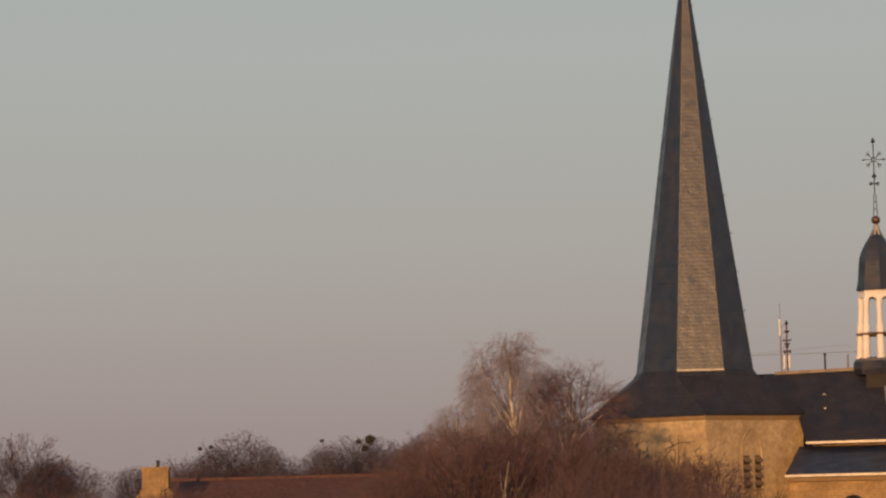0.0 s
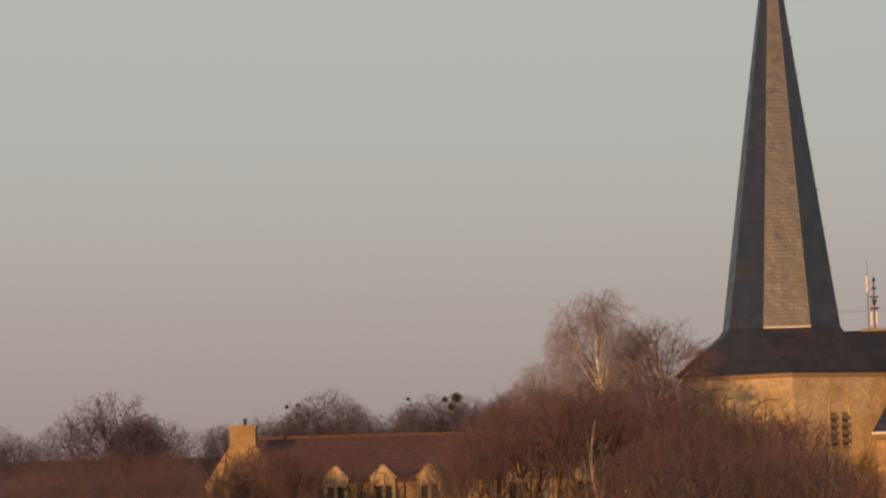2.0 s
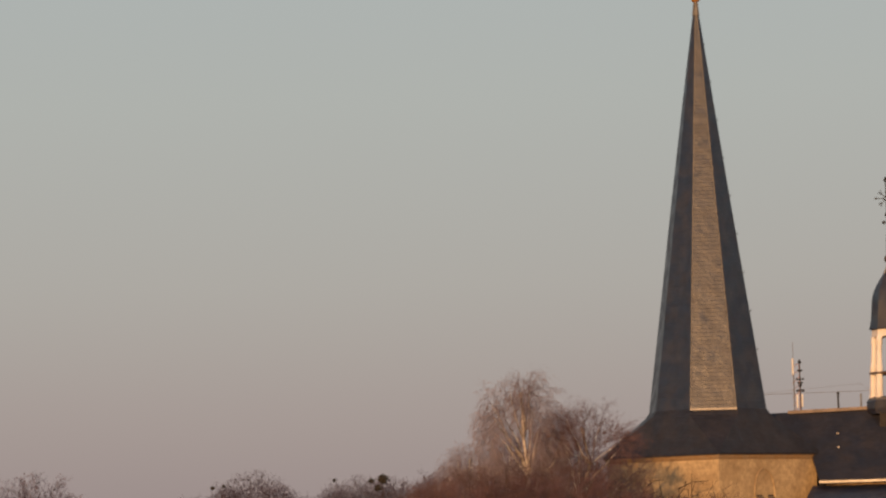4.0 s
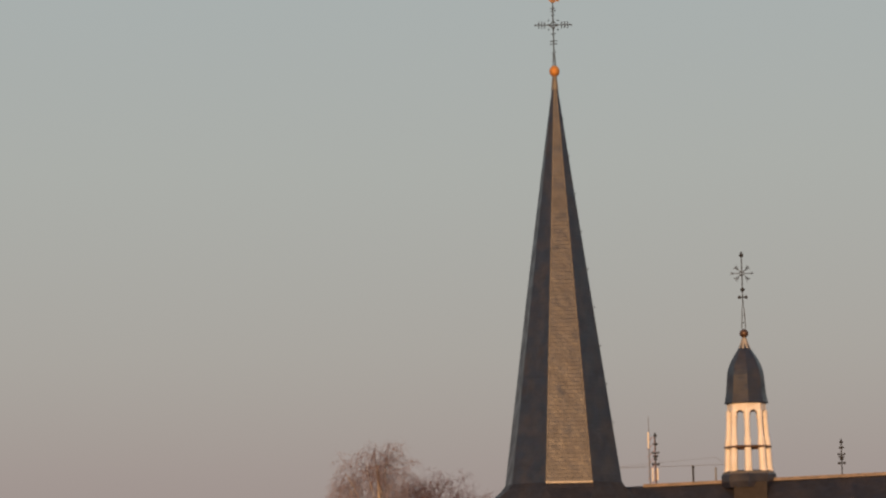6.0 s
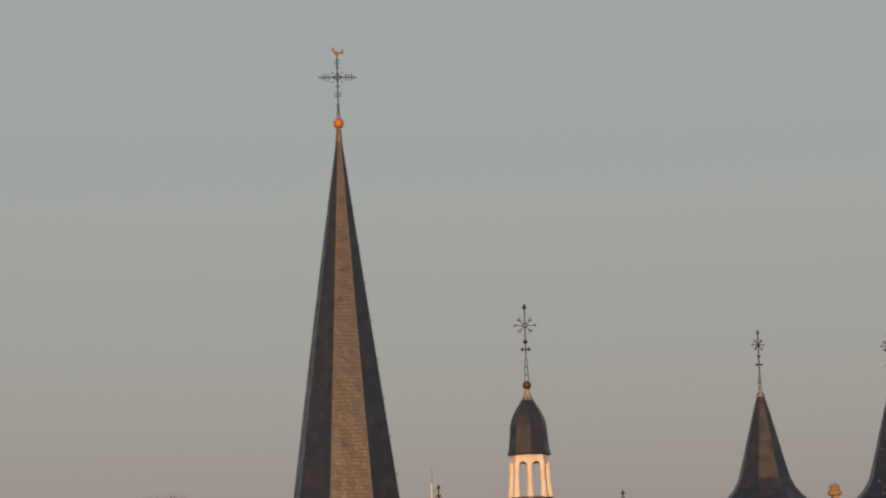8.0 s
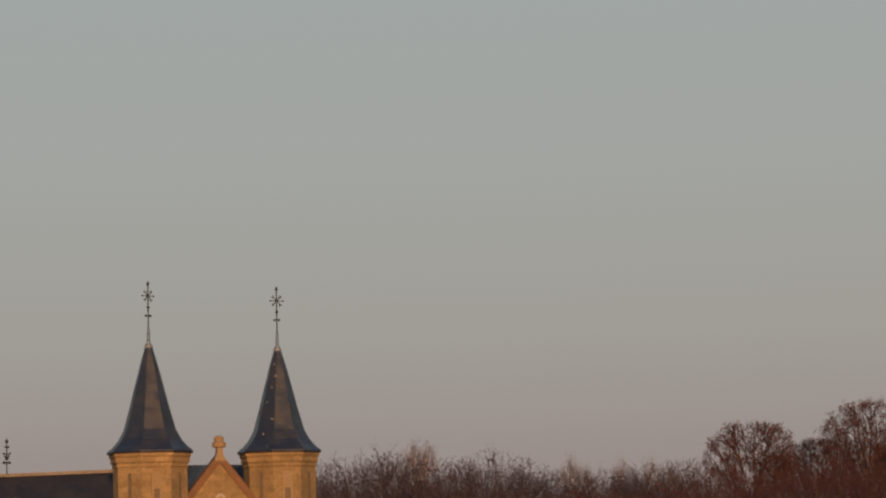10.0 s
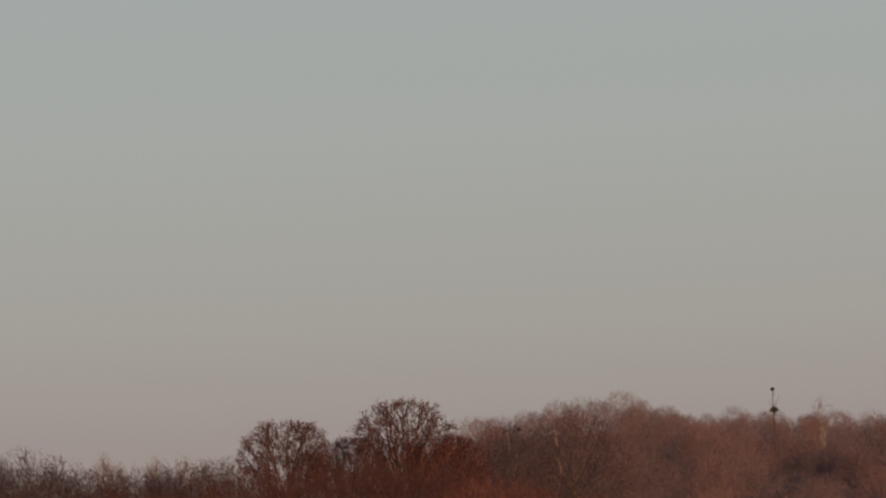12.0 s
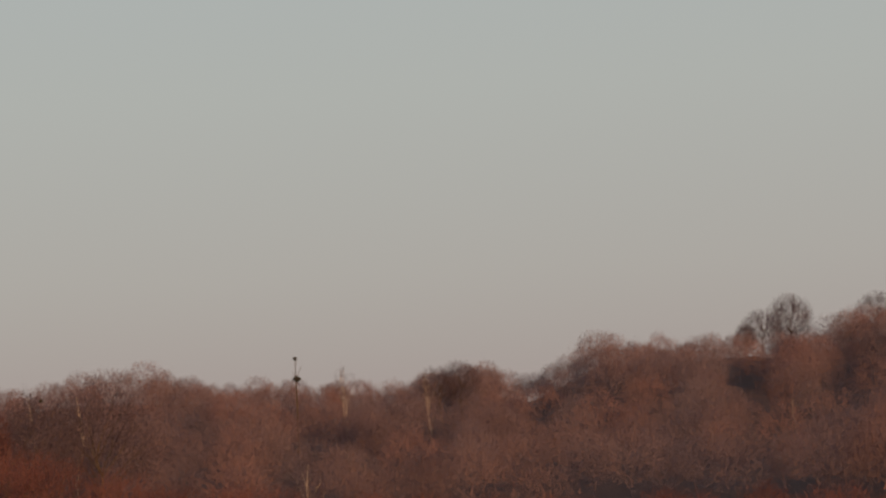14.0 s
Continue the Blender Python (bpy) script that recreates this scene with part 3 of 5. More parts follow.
def roof_dormer(bearing, o_, w, h):
    """A small gabled dormer on the nave slope with pale barge boards."""
    a_ = a_on(bearing, o_)
    z0 = roof_z(a_, o_) - 0.1
    body = Solid().loft([[along(a_ + u, o_ - d, z) for u, z in ((-w, z0), (w, z0), (w, z0 + h * 0.5), (0, z0 + h), (-w, z0 + h * 0.5))] for d in (0, 1.3)])
    dorm = part("roof_dormer", body, SLATE, church, "small slate-hung roof dormer with pale edges")
    for side in (-1, 1):
        p = [Vector(along(a_, o_ + 0.04, z0 + h)), Vector(along(a_ + side * (w + 0.1), o_ + 0.04, z0 + h * 0.42))]
        part("barge_board", Solid().tube(p[0], p[1], 0.045, None, 4), OLD_LEAD, dorm)
    part("dormer_opening", Solid().loft([[along(a_ + u, o_ + d, z) for u, z in ((-w * 0.5, z0 + 0.12), (w * 0.5, z0 + 0.12), (w * 0.5, z0 + h * 0.5), (-w * 0.5, z0 + h * 0.5))] for d in (0.0, 0.01)]), DARK, dorm)


roof_dormer(9.12, 3.4, 0.48, 1.0)

# transept front with its two turrets
PROFILE = [(2.22, 690), (2.2, 684), (1.92, 667), (1.62, 642), (1.34, 603), (1.02, 520), (0.71, 430), (0.42, 350), (0.2, 296)]


def turret(bearing, dist, eave_el, size, turn):
    cx, cy = on_bearing(bearing, dist)
    ze = seen_height(eave_el, dist)
    z = lambda y: ze + (690 - y) * 0.01343 * size
    body = part("turret_wall", Solid().lathe(cx, cy, [(1.9 * size, 0), (1.9 * size, ze - 0.78), (1.95 * size, ze - 0.74), (1.95 * size, ze - 0.6), (2.03 * size, ze - 0.5), (2.03 * size, ze - 0.3), (2.11 * size, ze - 0.2), (2.11 * size, ze - 0.02)], 8, -69.5), STONE, church,
                "sunlit octagonal marlstone turret")
    part("turret_roof", Solid().lathe(cx, cy, [(2.2 * size, ze - 0.06)] + [(r * size, z(y)) for r, y in PROFILE], 8, -69.5), SLATE, body, "bell-cast slate turret roof")
    part("lead_cap", Solid().lathe(cx, cy, [(0.25 * size, z(314)), (0.17 * size, z(298)), (0.06, z(280))], 8), LEAD, body, "pale lead cap")
    part("finial", finial(cx, cy, z(286), z(44), 0.68 * size, turn=turn, bold=0.05, at=(0.46, 0.585, 0.77)), IRON, body, "wrought iron finial")
    for side in (-1, 1):
        part("hook", Solid().path([(cx, cy, z(280)), (cx + side * 0.16, cy, z(284)), (cx + side * 0.2, cy, z(296))], 0.025, 4), IRON, body)
    ap = 1.9 * size * math.cos(math.pi / 8)
    for ang in (-137, -47):
        a = radians(ang)
        px, py = cx + ap * math.cos(a), cy + ap * math.sin(a)
        part("slit_window", Solid().box(px - 0.05, px + 0.05, py - 0.09, py + 0.09, ze - 2.4, ze - 1.05, ang, (px, py)), LOUVRE, body, "narrow dark slit")
    a = radians(-92)
    ux, uy, px, py = -math.sin(a), math.cos(a), cx + ap * math.cos(a), cy + ap * math.sin(a)
    face = lambda u, h, d: (px + ux * u + math.cos(a) * d, py + uy * u + math.sin(a) * d, ze + h)
    arch = [(-0.27, -2.6)] + [(-0.27 * math.cos(i * math.pi / 8), -1.25 + 0.27 * math.sin(i * math.pi / 8)) for i in range(9)] + [(0.27, -2.6)]
    win = part("niche_surround", Solid().loft([[face(u, h, d) for u, h in arch] for d in (-0.2, 0.07)]), PALE_STONE, body, "round-arched stone surround")
    part("niche_opening", Solid().loft([[face(u * 0.52, h, d) for u, h in ((-0.27, -2.5), (0.27, -2.5), (0.27, -1.85), (-0.27, -1.85))] for d in (-0.1, 0.078)]), LOUVRE, win)
    return cx, cy, z


t1x, t1y, t1z = turret(12.27, 143.0, 2.615, 1.0, 30)
t2x, t2y, t2z = turret(14.87, 145.4, 2.57, 0.985, 10)
for k in range(7):
    zz = t2z(690 - 55 * k - 20)
    r = 1.9 - 0.26 * k
    turn_ = 0.55 + (0.0, 0.16, -0.1, 0.2, 0.05, -0.14, 0.12)[k]
    part("lead_patch", Solid().ball((t2x - turn_ * max(r, 0.4), t2y - 0.8 * max(r, 0.4), zz + 0.12 * math.sin(5.0 * k)), 0.035 + 0.012 * (k % 3), 6), LEAD, church, "pale repair patch")
gx, gy = on_bearing(13.67, 143.8)
gz = seen_height(2.56, 143.8)
DROP = 3.6
gable = part("gable_wall", Solid().prism([(gx - 2.9, 0), (gx + 2.9, 0), (gx + 2.9, gz - 0.12 - DROP), (gx, gz - 0.12), (gx - 2.9, gz - 0.12 - DROP)], gy, gy + 0.6), STONE, church, "sunlit stone gable")
for side in (-1, 1):
    s = Solid()
    e = Vector((side * 2.9, 0, -DROP)).normalized()
    nrm = Vector((-e.z * side, 0, e.x * side))
    p = Vector((gx, gy - 0.09 - (0.006 if side > 0 else 0), gz - 0.12))
    q = p + e * 4.4
    v = [a + nrm * h + Vector((0, d, 0)) for d in (0, 0.76) for a, h in ((p, -0.2), (q, -0.2), (q, 0.14), (p, 0.14))]
    s.add(v, [(3, 2, 1, 0), (4, 5, 6, 7), (0, 1, 5, 4), (1, 2, 6, 5), (2, 3, 7, 6), (3, 0, 4, 7)])
    part("coping", s, COPING, gable, "red-brown stone coping")
part("gable_finial", Solid().loft([[(gx - w_, gy - 0.11, z_), (gx + w_, gy - 0.11, z_), (gx + w_, gy + 0.3, z_), (gx - w_, gy + 0.3, z_)] for w_, z_ in ((0.3, gz - 0.34), (0.16, gz + 0.02), (0.13, gz + 0.4))]).lathe(gx, gy + 0.12, [(0.16, gz + 0.3), (0.36, gz + 0.38), (0.36, gz + 0.58), (0.24, gz + 0.64), (0.27, gz + 0.8), (0.2, gz + 0.9), (0.05, gz + 0.95)], 10),
     PALE_STONE, gable, "weathered stone finial")
niche = [(gx + u, gz - 2.25 + h) for u, h in [(-0.24, -1.0)] + [(0.24 * -math.cos(i * math.pi / 8), 0.26 * math.sin(i * math.pi / 8)) for i in range(9)] + [(0.24, -1.0)]]
part("niche_surround", Solid().prism(niche, gy - 0.05, gy + 0.1), LEAD, gable, "pale round-arched niche surround")
part("niche", Solid().prism([(gx + (u - gx) * 0.6, z - 0.1) for u, z in niche], gy - 0.06, gy + 0.05), STONE, gable)
part("transept_roof", Solid().prism([(gx - 3.0, gz - 0.4 - DROP), (gx, gz - 0.4), (gx + 3.0, gz - 0.4 - DROP)], gy + 0.6, gy + 7.5), OLD_SLATE, church, "slate transept roof")
part("crossing_roof", Solid().loft([[(gx - 3.4, 147.0 + d, 8.0) for d in (-4, 4)] + [(gx - 3.4, 147.0, 12.2)], [(gx + 3.2, 147.0 + d, 8.0) for d in (-4, 4)] + [(gx + 3.2, 147.0, 12.2)]]), OLD_SLATE, church,
     "slate roof behind the gable")

# antenna mast and tower crane behind the church
MD = 162.0
mx, my = on_bearing(5.575, MD)
mz = lambda el: seen_height(el, MD)
mast = thing("antenna_mast", (mx, my, 0), "slender lattice antenna mast with white panel antennas behind church", "antenna mast")
part("pole", Solid().tube((mx, my, 0), (mx, my, mz(3.2)), 0.05, 0.03).tube((mx - 0.02, my - 0.2, mz(3.2)), (mx - 0.02, my - 0.2, mz(3.52)), 0.014), OLD_LEAD, mast)
for dx, e0, e1 in ((-0.06, 2.86, 3.2), (0.14, 2.2, 2.48), (0.42, 2.22, 2.48)):
    part("panel_antenna", Solid().box(mx + dx - 0.05, mx + dx + 0.05, my - 0.3, my - 0.15, mz(e0), mz(e1)), WHITE, mast, "white panel antenna", bevel=0.04)
for k in range(7):
    z = mz(2.1) + k * 0.42
    part("lattice_bar", Solid().tube((mx - 0.1, my, z), (mx + 0.32, my, z + 0.4), 0.016, None, 4).tube((mx + 0.32, my, z), (mx + 0.32, my, z + 0.43), 0.022, None, 4), RED_PAINT, mast)
cx_, cy_ = on_bearing(6.9, 420.0)
crane = thing("tower_crane", (cx_, cy_, 0), "distant grey tower crane with a long level jib", "crane")
part("crane_tower", Solid().tube((cx_, cy_, 0), (cx_, cy_, 24.0), 0.14, 0.14, 4), ZINC, crane)
jib = Solid()
x0, x1 = on_bearing(4.6, 420.0)[0], on_bearing(7.1, 420.0)[0]
jib.tube((x0, cy_, 24.2), (x1, cy_, 24.4), 0.035, None, 4).tube((x0, cy_, 24.2), (cx_, cy_, 25.5), 0.018, None, 4).tube((cx_, cy_, 25.5), (x1, cy_, 24.4), 0.018, None, 4)
part("jib", jib, ZINC, crane)

# ---- ground: one sheet, a rise under the camera, a wooded hill ----
def smooth(a, b, x):
    t = np.clip((x - a) / (b - a), 0, 1)
    return t * t * (3 - 2 * t)


# elevation of the wood's skyline along the bearing, from which the hill's height follows
SKYLINE = [(-60, 0.3), (14, 0.3), (20, 0.9), (24, 1.5), (27, 2.2), (28.3, 2.65), (29.1, 3.0), (30, 3.05), (31.5, 3.03), (33.2, 2.83), (34.9, 2.8), (36, 2.67), (36.75, 2.7), (37.1, 2.95), (37.8, 3.03), (38.5, 2.84),
           (38.8, 2.66), (39.8, 3.05), (40.5, 3.38), (41.5, 3.33), (42.6, 3.38), (43.3, 3.42), (44.3, 3.32), (44.9, 3.42), (45.5, 3.5), (46.3, 3.75), (50, 4.1), (60, 4.3), (90, 3.8)]
HILL = [(q, max(1.0, (720 * math.tan(radians(e)) - 4.0) / 0.784)) for q, e in SKYLINE]


def ground_height(x, y):
    r, b = np.hypot(x, y), np.degrees(np.arctan2(x, y))
    h = np.interp(b, [q for q, _ in HILL], [q for _, q in HILL])
    back = smooth(300, 900, r) * np.where(y > -50, 1.0, 0.0)
    rise = 4.3 * (1 - smooth(6, 70, r))
    return h * back * (1 - 0.35 * smooth(950, 2600, r)) + rise + 0.15 * np.sin(x * 0.05) * np.sin(y * 0.043) * smooth(20, 90, r)


def ground_sheet():
    radii = np.concatenate([[0.0], np.geomspace(4, 260, 30), np.arange(275, 930, 12), np.geomspace(960, 4500, 22)])
    ang = np.radians(np.concatenate([np.arange(-16, 56, 0.5), np.arange(56, 344, 4)]))
    v = [(0.0, 0.0, float(ground_height(0.01, 0.01)))]
    f = []
    n = len(ang)
    for r in radii[1:]:
        for a in ang:
            x, y = r * math.sin(a), r * math.cos(a)
            v.append((x, y, float(ground_height(x, y))))
    f += [(0, 1 + (j + 1) % n, 1 + j) for j in range(n)]
    for i in range(len(radii) - 2):
        o = 1 + i * n
        f += [(o + j, o + (j + 1) % n, o + n + (j + 1) % n, o + n + j) for j in range(n)]
    s = Solid()
    s.v, s.f = v, f
    ob = new("ground", mesh_of("ground", s, GROUND, smooth=True))
    return tagged(ob, "winter grass and leaf litter ground rising to a wooded hill", "ground", kind="structure")


ground_sheet()

# ---- the long stone house beside the church ----
HY = 150.0
house = thing("stone_house", (-9.0, HY, 0), "long marlstone house with wall dormers and brown clay tile roof", "house")
WX0, WX1, EZ, RZ = -18.8, 2.6, 4.48, 6.78
wall = part("front_wall", Solid().box(WX0, WX1, HY, HY + 8.4, 0, EZ), STONE, house, "sunlit rubble marlstone wall")
part("roof", Solid().loft([[(x, HY - 0.25, EZ - 0.05), (x, HY + 4.2, RZ), (x, HY + 8.65, EZ - 0.05), (x, HY + 8.65, EZ - 0.2), (x, HY + 4.2, RZ - 0.18), (x, HY - 0.25, EZ - 0.2)] for x in (WX0, WX1)]),
     TILE, house, "weathered brown clay tile roof")
x = WX0
while x < WX1 - 0.4:
    part("ridge_tile", Solid().loft([[(xx, HY + 4.2 + o, RZ + h) for o, h in ((-0.17, -0.1), (-0.1, 0.07), (0.1, 0.07), (0.17, -0.1))] for xx in (x, x + 0.43)]), TILE, house)
    x += 0.44


def wall_dormer(cx, w, shoulder, apex):
    """A gabled piece of the wall rising through the eaves, with a pair of windows and a little roof behind."""
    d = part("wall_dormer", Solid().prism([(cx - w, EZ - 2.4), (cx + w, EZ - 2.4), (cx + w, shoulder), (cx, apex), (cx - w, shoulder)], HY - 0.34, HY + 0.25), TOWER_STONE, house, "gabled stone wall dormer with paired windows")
    back = HY + 4.2 * (apex - EZ) / (RZ - EZ) + 0.3
    part("dormer_roof", Solid().loft([[(cx - w - 0.08, y, shoulder - 0.06), (cx, y, apex - 0.02), (cx + w + 0.08, y, shoulder - 0.06)] for y in (HY + 0.1, back)]), TILE, d)
    for side in (-1, 1):
        s = Solid()
        p, q = Vector((cx, HY - 0.37, apex)), Vector((cx + side * (w + 0.06), HY - 0.37, shoulder - 0.05))
        n = Vector((side * (apex - shoulder), 0, w)).normalized() * 0.09
        v = [a + b + Vector((0, e, 0)) for e in (0, 0.6) for a, b in ((p, Vector()), (q, Vector()), (q, n), (p, n))]
        s.add(v, [(3, 2, 1, 0), (4, 5, 6, 7), (0, 1, 5, 4), (1, 2, 6, 5), (2, 3, 7, 6), (3, 0, 4, 7)])
        part("coping", s, PALE_STONE, d)
    for ox in (-0.27, 0.27):
        win = part("window", Solid().box(cx + ox - 0.19, cx + ox + 0.19, HY - 0.348, HY - 0.25, EZ - 1.9, EZ - 0.42), GLASS_DARK, d, "tall narrow dark window")
        part("window_frame", Solid().box(cx + ox - 0.19, cx + ox - 0.15, HY - 0.37, HY - 0.32, EZ - 1.9, EZ - 0.42).box(cx + ox + 0.15, cx + ox + 0.19, HY - 0.37, HY - 0.32, EZ - 1.9, EZ - 0.42)
             .box(cx + ox - 0.19, cx + ox + 0.19, HY - 0.37, HY - 0.32, EZ - 1.12, EZ - 1.07), LOUVRE, d)


for bearing in (-5.24, -4.28, -3.35, -1.57, -0.2):
    wall_dormer(HY * math.tan(radians(bearing)), 0.64, 4.48, 5.13)
for bearing in (-4.8, -3.86, -2.95, -1.12):
    px = HY * math.tan(radians(bearing))
    part("downpipe", Solid().tube((px, HY - 0.1, 0), (px, HY - 0.1, EZ - 0.15), 0.05), IRON, house)
# end gable with its chimney
GX, GY = -18.35, 147.2
end = part("end_gable", Solid().prism([(GX - 3.0, 0), (GX + 3.0, 0), (GX + 3.0, 2.9), (GX + 0.7, 6.35), (GX - 0.7, 6.35), (GX - 3.0, 2.9)], GY, GY + 0.55), STONE, house, "sunlit stone end gable")
part("gable_roof", Solid().loft([[(GX - 3.1, y, 2.6), (GX, y, 6.3), (GX + 3.1, y, 2.6)] for y in (GY + 0.5, GY + 7.0)]), TILE, house)
chim = part("chimney", Solid().box(GX - 0.68, GX + 0.68, GY - 0.05, GY + 0.85, 5.9, 7.38).box(GX - 0.74, GX + 0.74, GY - 0.12, GY + 0.92, 7.3, 7.44), STONE, house, "broad stone chimney stack")
for ox, r, h in ((-0.16, 0.08, 0.12), (0.1, 0.1, 0.34)):
    part("chimney_pot", Solid().lathe(GX + ox, GY + 0.4, [(r, 7.42), (r * 0.8, 7.44 + h * 0.6), (r * 1.15, 7.44 + h)], 10), DARK_LEAD if h > 0.2 else LEAD, chim)
for ox in (-2.0, 1.3):
    part("gable_window", Solid().box(GX + ox, GX + ox + 0.7, GY - 0.006, GY + 0.1, 2.2, 3.5), GLASS_DARK, end, "dark window")
# low outbuilding with a bright red roof
shed = thing("outbuilding", (-24.0, 138.0, 0), "low outbuilding with a bright red tile roof", "outbuilding")
part("shed_wall", Solid().box(-28.2, -20.0, 136.2, 140.8, 0, 3.2), STONE, shed)
part("shed_roof", Solid().loft([[(x, 135.9, 3.05), (x, 138.5, 3.98), (x, 141.1, 3.05), (x, 141.1, 2.95), (x, 138.5, 3.86), (x, 135.9, 2.95)] for x in (-28.4, -19.7)]), RED_TILE, shed, "bright red tile roof")

# ---- trees: bare winter trees grown branch by branch ----
def unit(v):
    return v / (np.linalg.norm(v) + 1e-9)


def dome_tree(seed, counts, low=0.3, wide=0.42, trunk_r=0.2, twig_len=0.07, droop=0.0, stems=1, ragged=0.07, fork=0.55, lump=0.14):
    """A tree 10 m high whose limbs fan out to fill a rounded crown. counts: limbs, branches of a limb, twigs of a branch, sprays of a twig.
    low: where the crown begins; wide: its half width, both against the height."""
    rng = np.random.default_rng(seed)
    H = 10.0
    axes = np.array((wide * H, wide * H, (1 - low) * H * 0.5))
    mid = np.array((0, 0, H * (1 + low) / 2))
    levels = [[] for _ in range(5)]

    def curve(lev, p, c, q, r0, r1, n):
        t = np.linspace(0, 1, n + 1)[:, None]
        pts = (1 - t) ** 2 * p + 2 * t * (1 - t) * c + t * t * q
        pts[1:-1] += rng.normal(0, 0.02 * np.linalg.norm(q - p), (n - 1, 3))
        for k in range(n):
            levels[lev].append((*pts[k], *pts[k + 1], r0 + (r1 - r0) * k / n, r0 + (r1 - r0) * (k + 1) / n))
        return pts

    def inside(q, top=1.0):
        e = (q - mid) / axes
        m = np.linalg.norm(e)
        lim = top * (1 + rng.normal(0, ragged))
        return mid + e / m * lim * axes if m > lim else q

    nl, nb, nt, ns = counts
    lumps = rng.normal(0, 1, (7, 3))
    lumps /= np.linalg.norm(lumps, axis=1, keepdims=True)
    feet = [np.array((rng.normal(0, 0.35), rng.normal(0, 0.35), -0.2)) if stems > 1 else np.array((0, 0, -0.2)) for _ in range(stems)]
    tops = [np.array((rng.normal(0, 0.12) * (6 if stems > 1 else 1) * wide * 2, rng.normal(0, 0.12) * (6 if stems > 1 else 1) * wide * 2, H * (low + fork * (1 - low)))) for _ in range(stems)]
    trunks = [curve(0, f, (f + t) / 2 + rng.normal(0, 0.12, 3), t, trunk_r, trunk_r * 0.45, 6) for f, t in zip(feet, tops)]
    for i in range(nl):
        zz = 1 - (i + 0.5) / nl * 1.62
        a = i * 2.39996 + rng.normal(0, 0.25)
        rr = math.sqrt(max(0, 1 - zz * zz))
        d = np.array((rr * math.cos(a), rr * math.sin(a), zz))
        bulge = 1.0 - 0.5 * lump + lump * float(np.max(lumps @ d))
        tip = mid + d * axes * rng.uniform(0.62, 0.78) * bulge
        tr = trunks[i % stems]
        k = int(np.clip((0.45 + 0.5 * (zz + 0.62) / 1.62) * 6, 2, 6))
        start = tr[k]
        ctrl = start * 0.45 + tip * 0.55 + np.array((0, 0, 0.08 * H * (1 - abs(zz)) - 0.03 * H))
        limb = curve(1, start, ctrl, tip, trunk_r * 0.38, trunk_r * 0.12, 4)
        for j in range(nb):
            t = 0.3 + 0.7 * (j + rng.random()) / nb
            s0 = limb[min(4, int(round(t * 4)))]
            dd = unit(d + rng.normal(0, 0.3, 3))
            q = mid + dd * axes * rng.uniform(0.72, 0.95) * bulge
            q = s0 + (q - s0) * min(1.0, 0.32 * H * wide * 2.2 / (np.linalg.norm(q - s0) + 1e-6))
            br = curve(2, s0, (s0 + q) / 2 + np.array((0, 0, 0.03 * H)), q, trunk_r * 0.12, trunk_r * 0.06, 2)
            for _ in range(nt):
                t2 = rng.uniform(0.15, 1.0)
                s1 = br[0] + (br[2] - br[0]) * t2
                out = unit(unit((s1 - mid) / axes) * 0.7 + rng.normal(0, 0.55, 3) + np.array((0, 0, 0.25 - droop)))
                q1 = inside(s1 + out * H * twig_len * rng.uniform(0.7, 1.6), bulge)
                levels[3].append((*s1, *q1, trunk_r * 0.06, trunk_r * 0.035))
                for _ in range(ns):
                    s2 = s1 + (q1 - s1) * rng.uniform(0.3, 1.0)
                    o2 = unit(out + rng.normal(0, 0.55, 3) + np.array((0, 0, -1.3 * droop)))
                    q2 = inside(s2 + o2 * H * twig_len * rng.uniform(0.4, 0.9), bulge * 1.03)
                    levels[4].append((*s2, *q2, trunk_r * 0.038, trunk_r * 0.01))
    return [np.array(x) for x in levels]


def pieces_to_mesh(pieces, sides=3, tip=False, thick=1.0):
    """Tapered prisms (or, with tip, pointed spikes) for an array of pieces: vertices and triangles."""
    p0, p1, r0, r1 = pieces[:, 0:3], pieces[:, 3:6], pieces[:, 6] * thick, pieces[:, 7] * thick
    d = p1 - p0
    d /= np.linalg.norm(d, axis=1, keepdims=True) + 1e-9
    ref = np.where(np.abs(d[:, 2:3]) < 0.9, np.array([[0, 0, 1.0]]), np.array([[1.0, 0, 0]]))
    a = np.cross(d, ref)
    a /= np.linalg.norm(a, axis=1, keepdims=True) + 1e-9
    b = np.cross(d, a)
    n = len(pieces)
    rings = []
    for base, r in ((p0, r0),) if tip else ((p0, r0), (p1, r1)):
        rings += [base + (a * math.cos(2 * math.pi * j / sides) + b * math.sin(2 * math.pi * j / sides)) * r[:, None] for j in range(sides)]
    if tip:
        rings.append(p1)
    k = len(rings)
    verts = np.stack(rings, 1).reshape(-1, 3)
    base = np.arange(n)[:, None] * k
    tri = []
    for j in range(sides):
        m = (j + 1) % sides
        tri += [(j, m, sides)] if tip else [(j, m, sides + m), (j, sides + m, sides + j)]
    faces = (base[:, :, None] + np.array(tri)[None]).reshape(-1, 3)
    return verts, faces


def slivers(pieces, thick=1.0, seed=0):
    """Far twigs, finer than can be told apart: one narrow blade each."""
    rng = np.random.default_rng(seed)
    d = pieces[:, 3:6] - pieces[:, 0:3]
    a = np.cross(d, rng.normal(0, 1, d.shape))
    a *= (pieces[:, 6] * thick)[:, None] / (np.linalg.norm(a, axis=1, keepdims=True) + 1e-9)
    verts = np.stack([pieces[:, 0:3] - a, pieces[:, 0:3] + a, pieces[:, 3:6]], 1).reshape(-1, 3)
    return verts, np.arange(len(verts)).reshape(-1, 3)


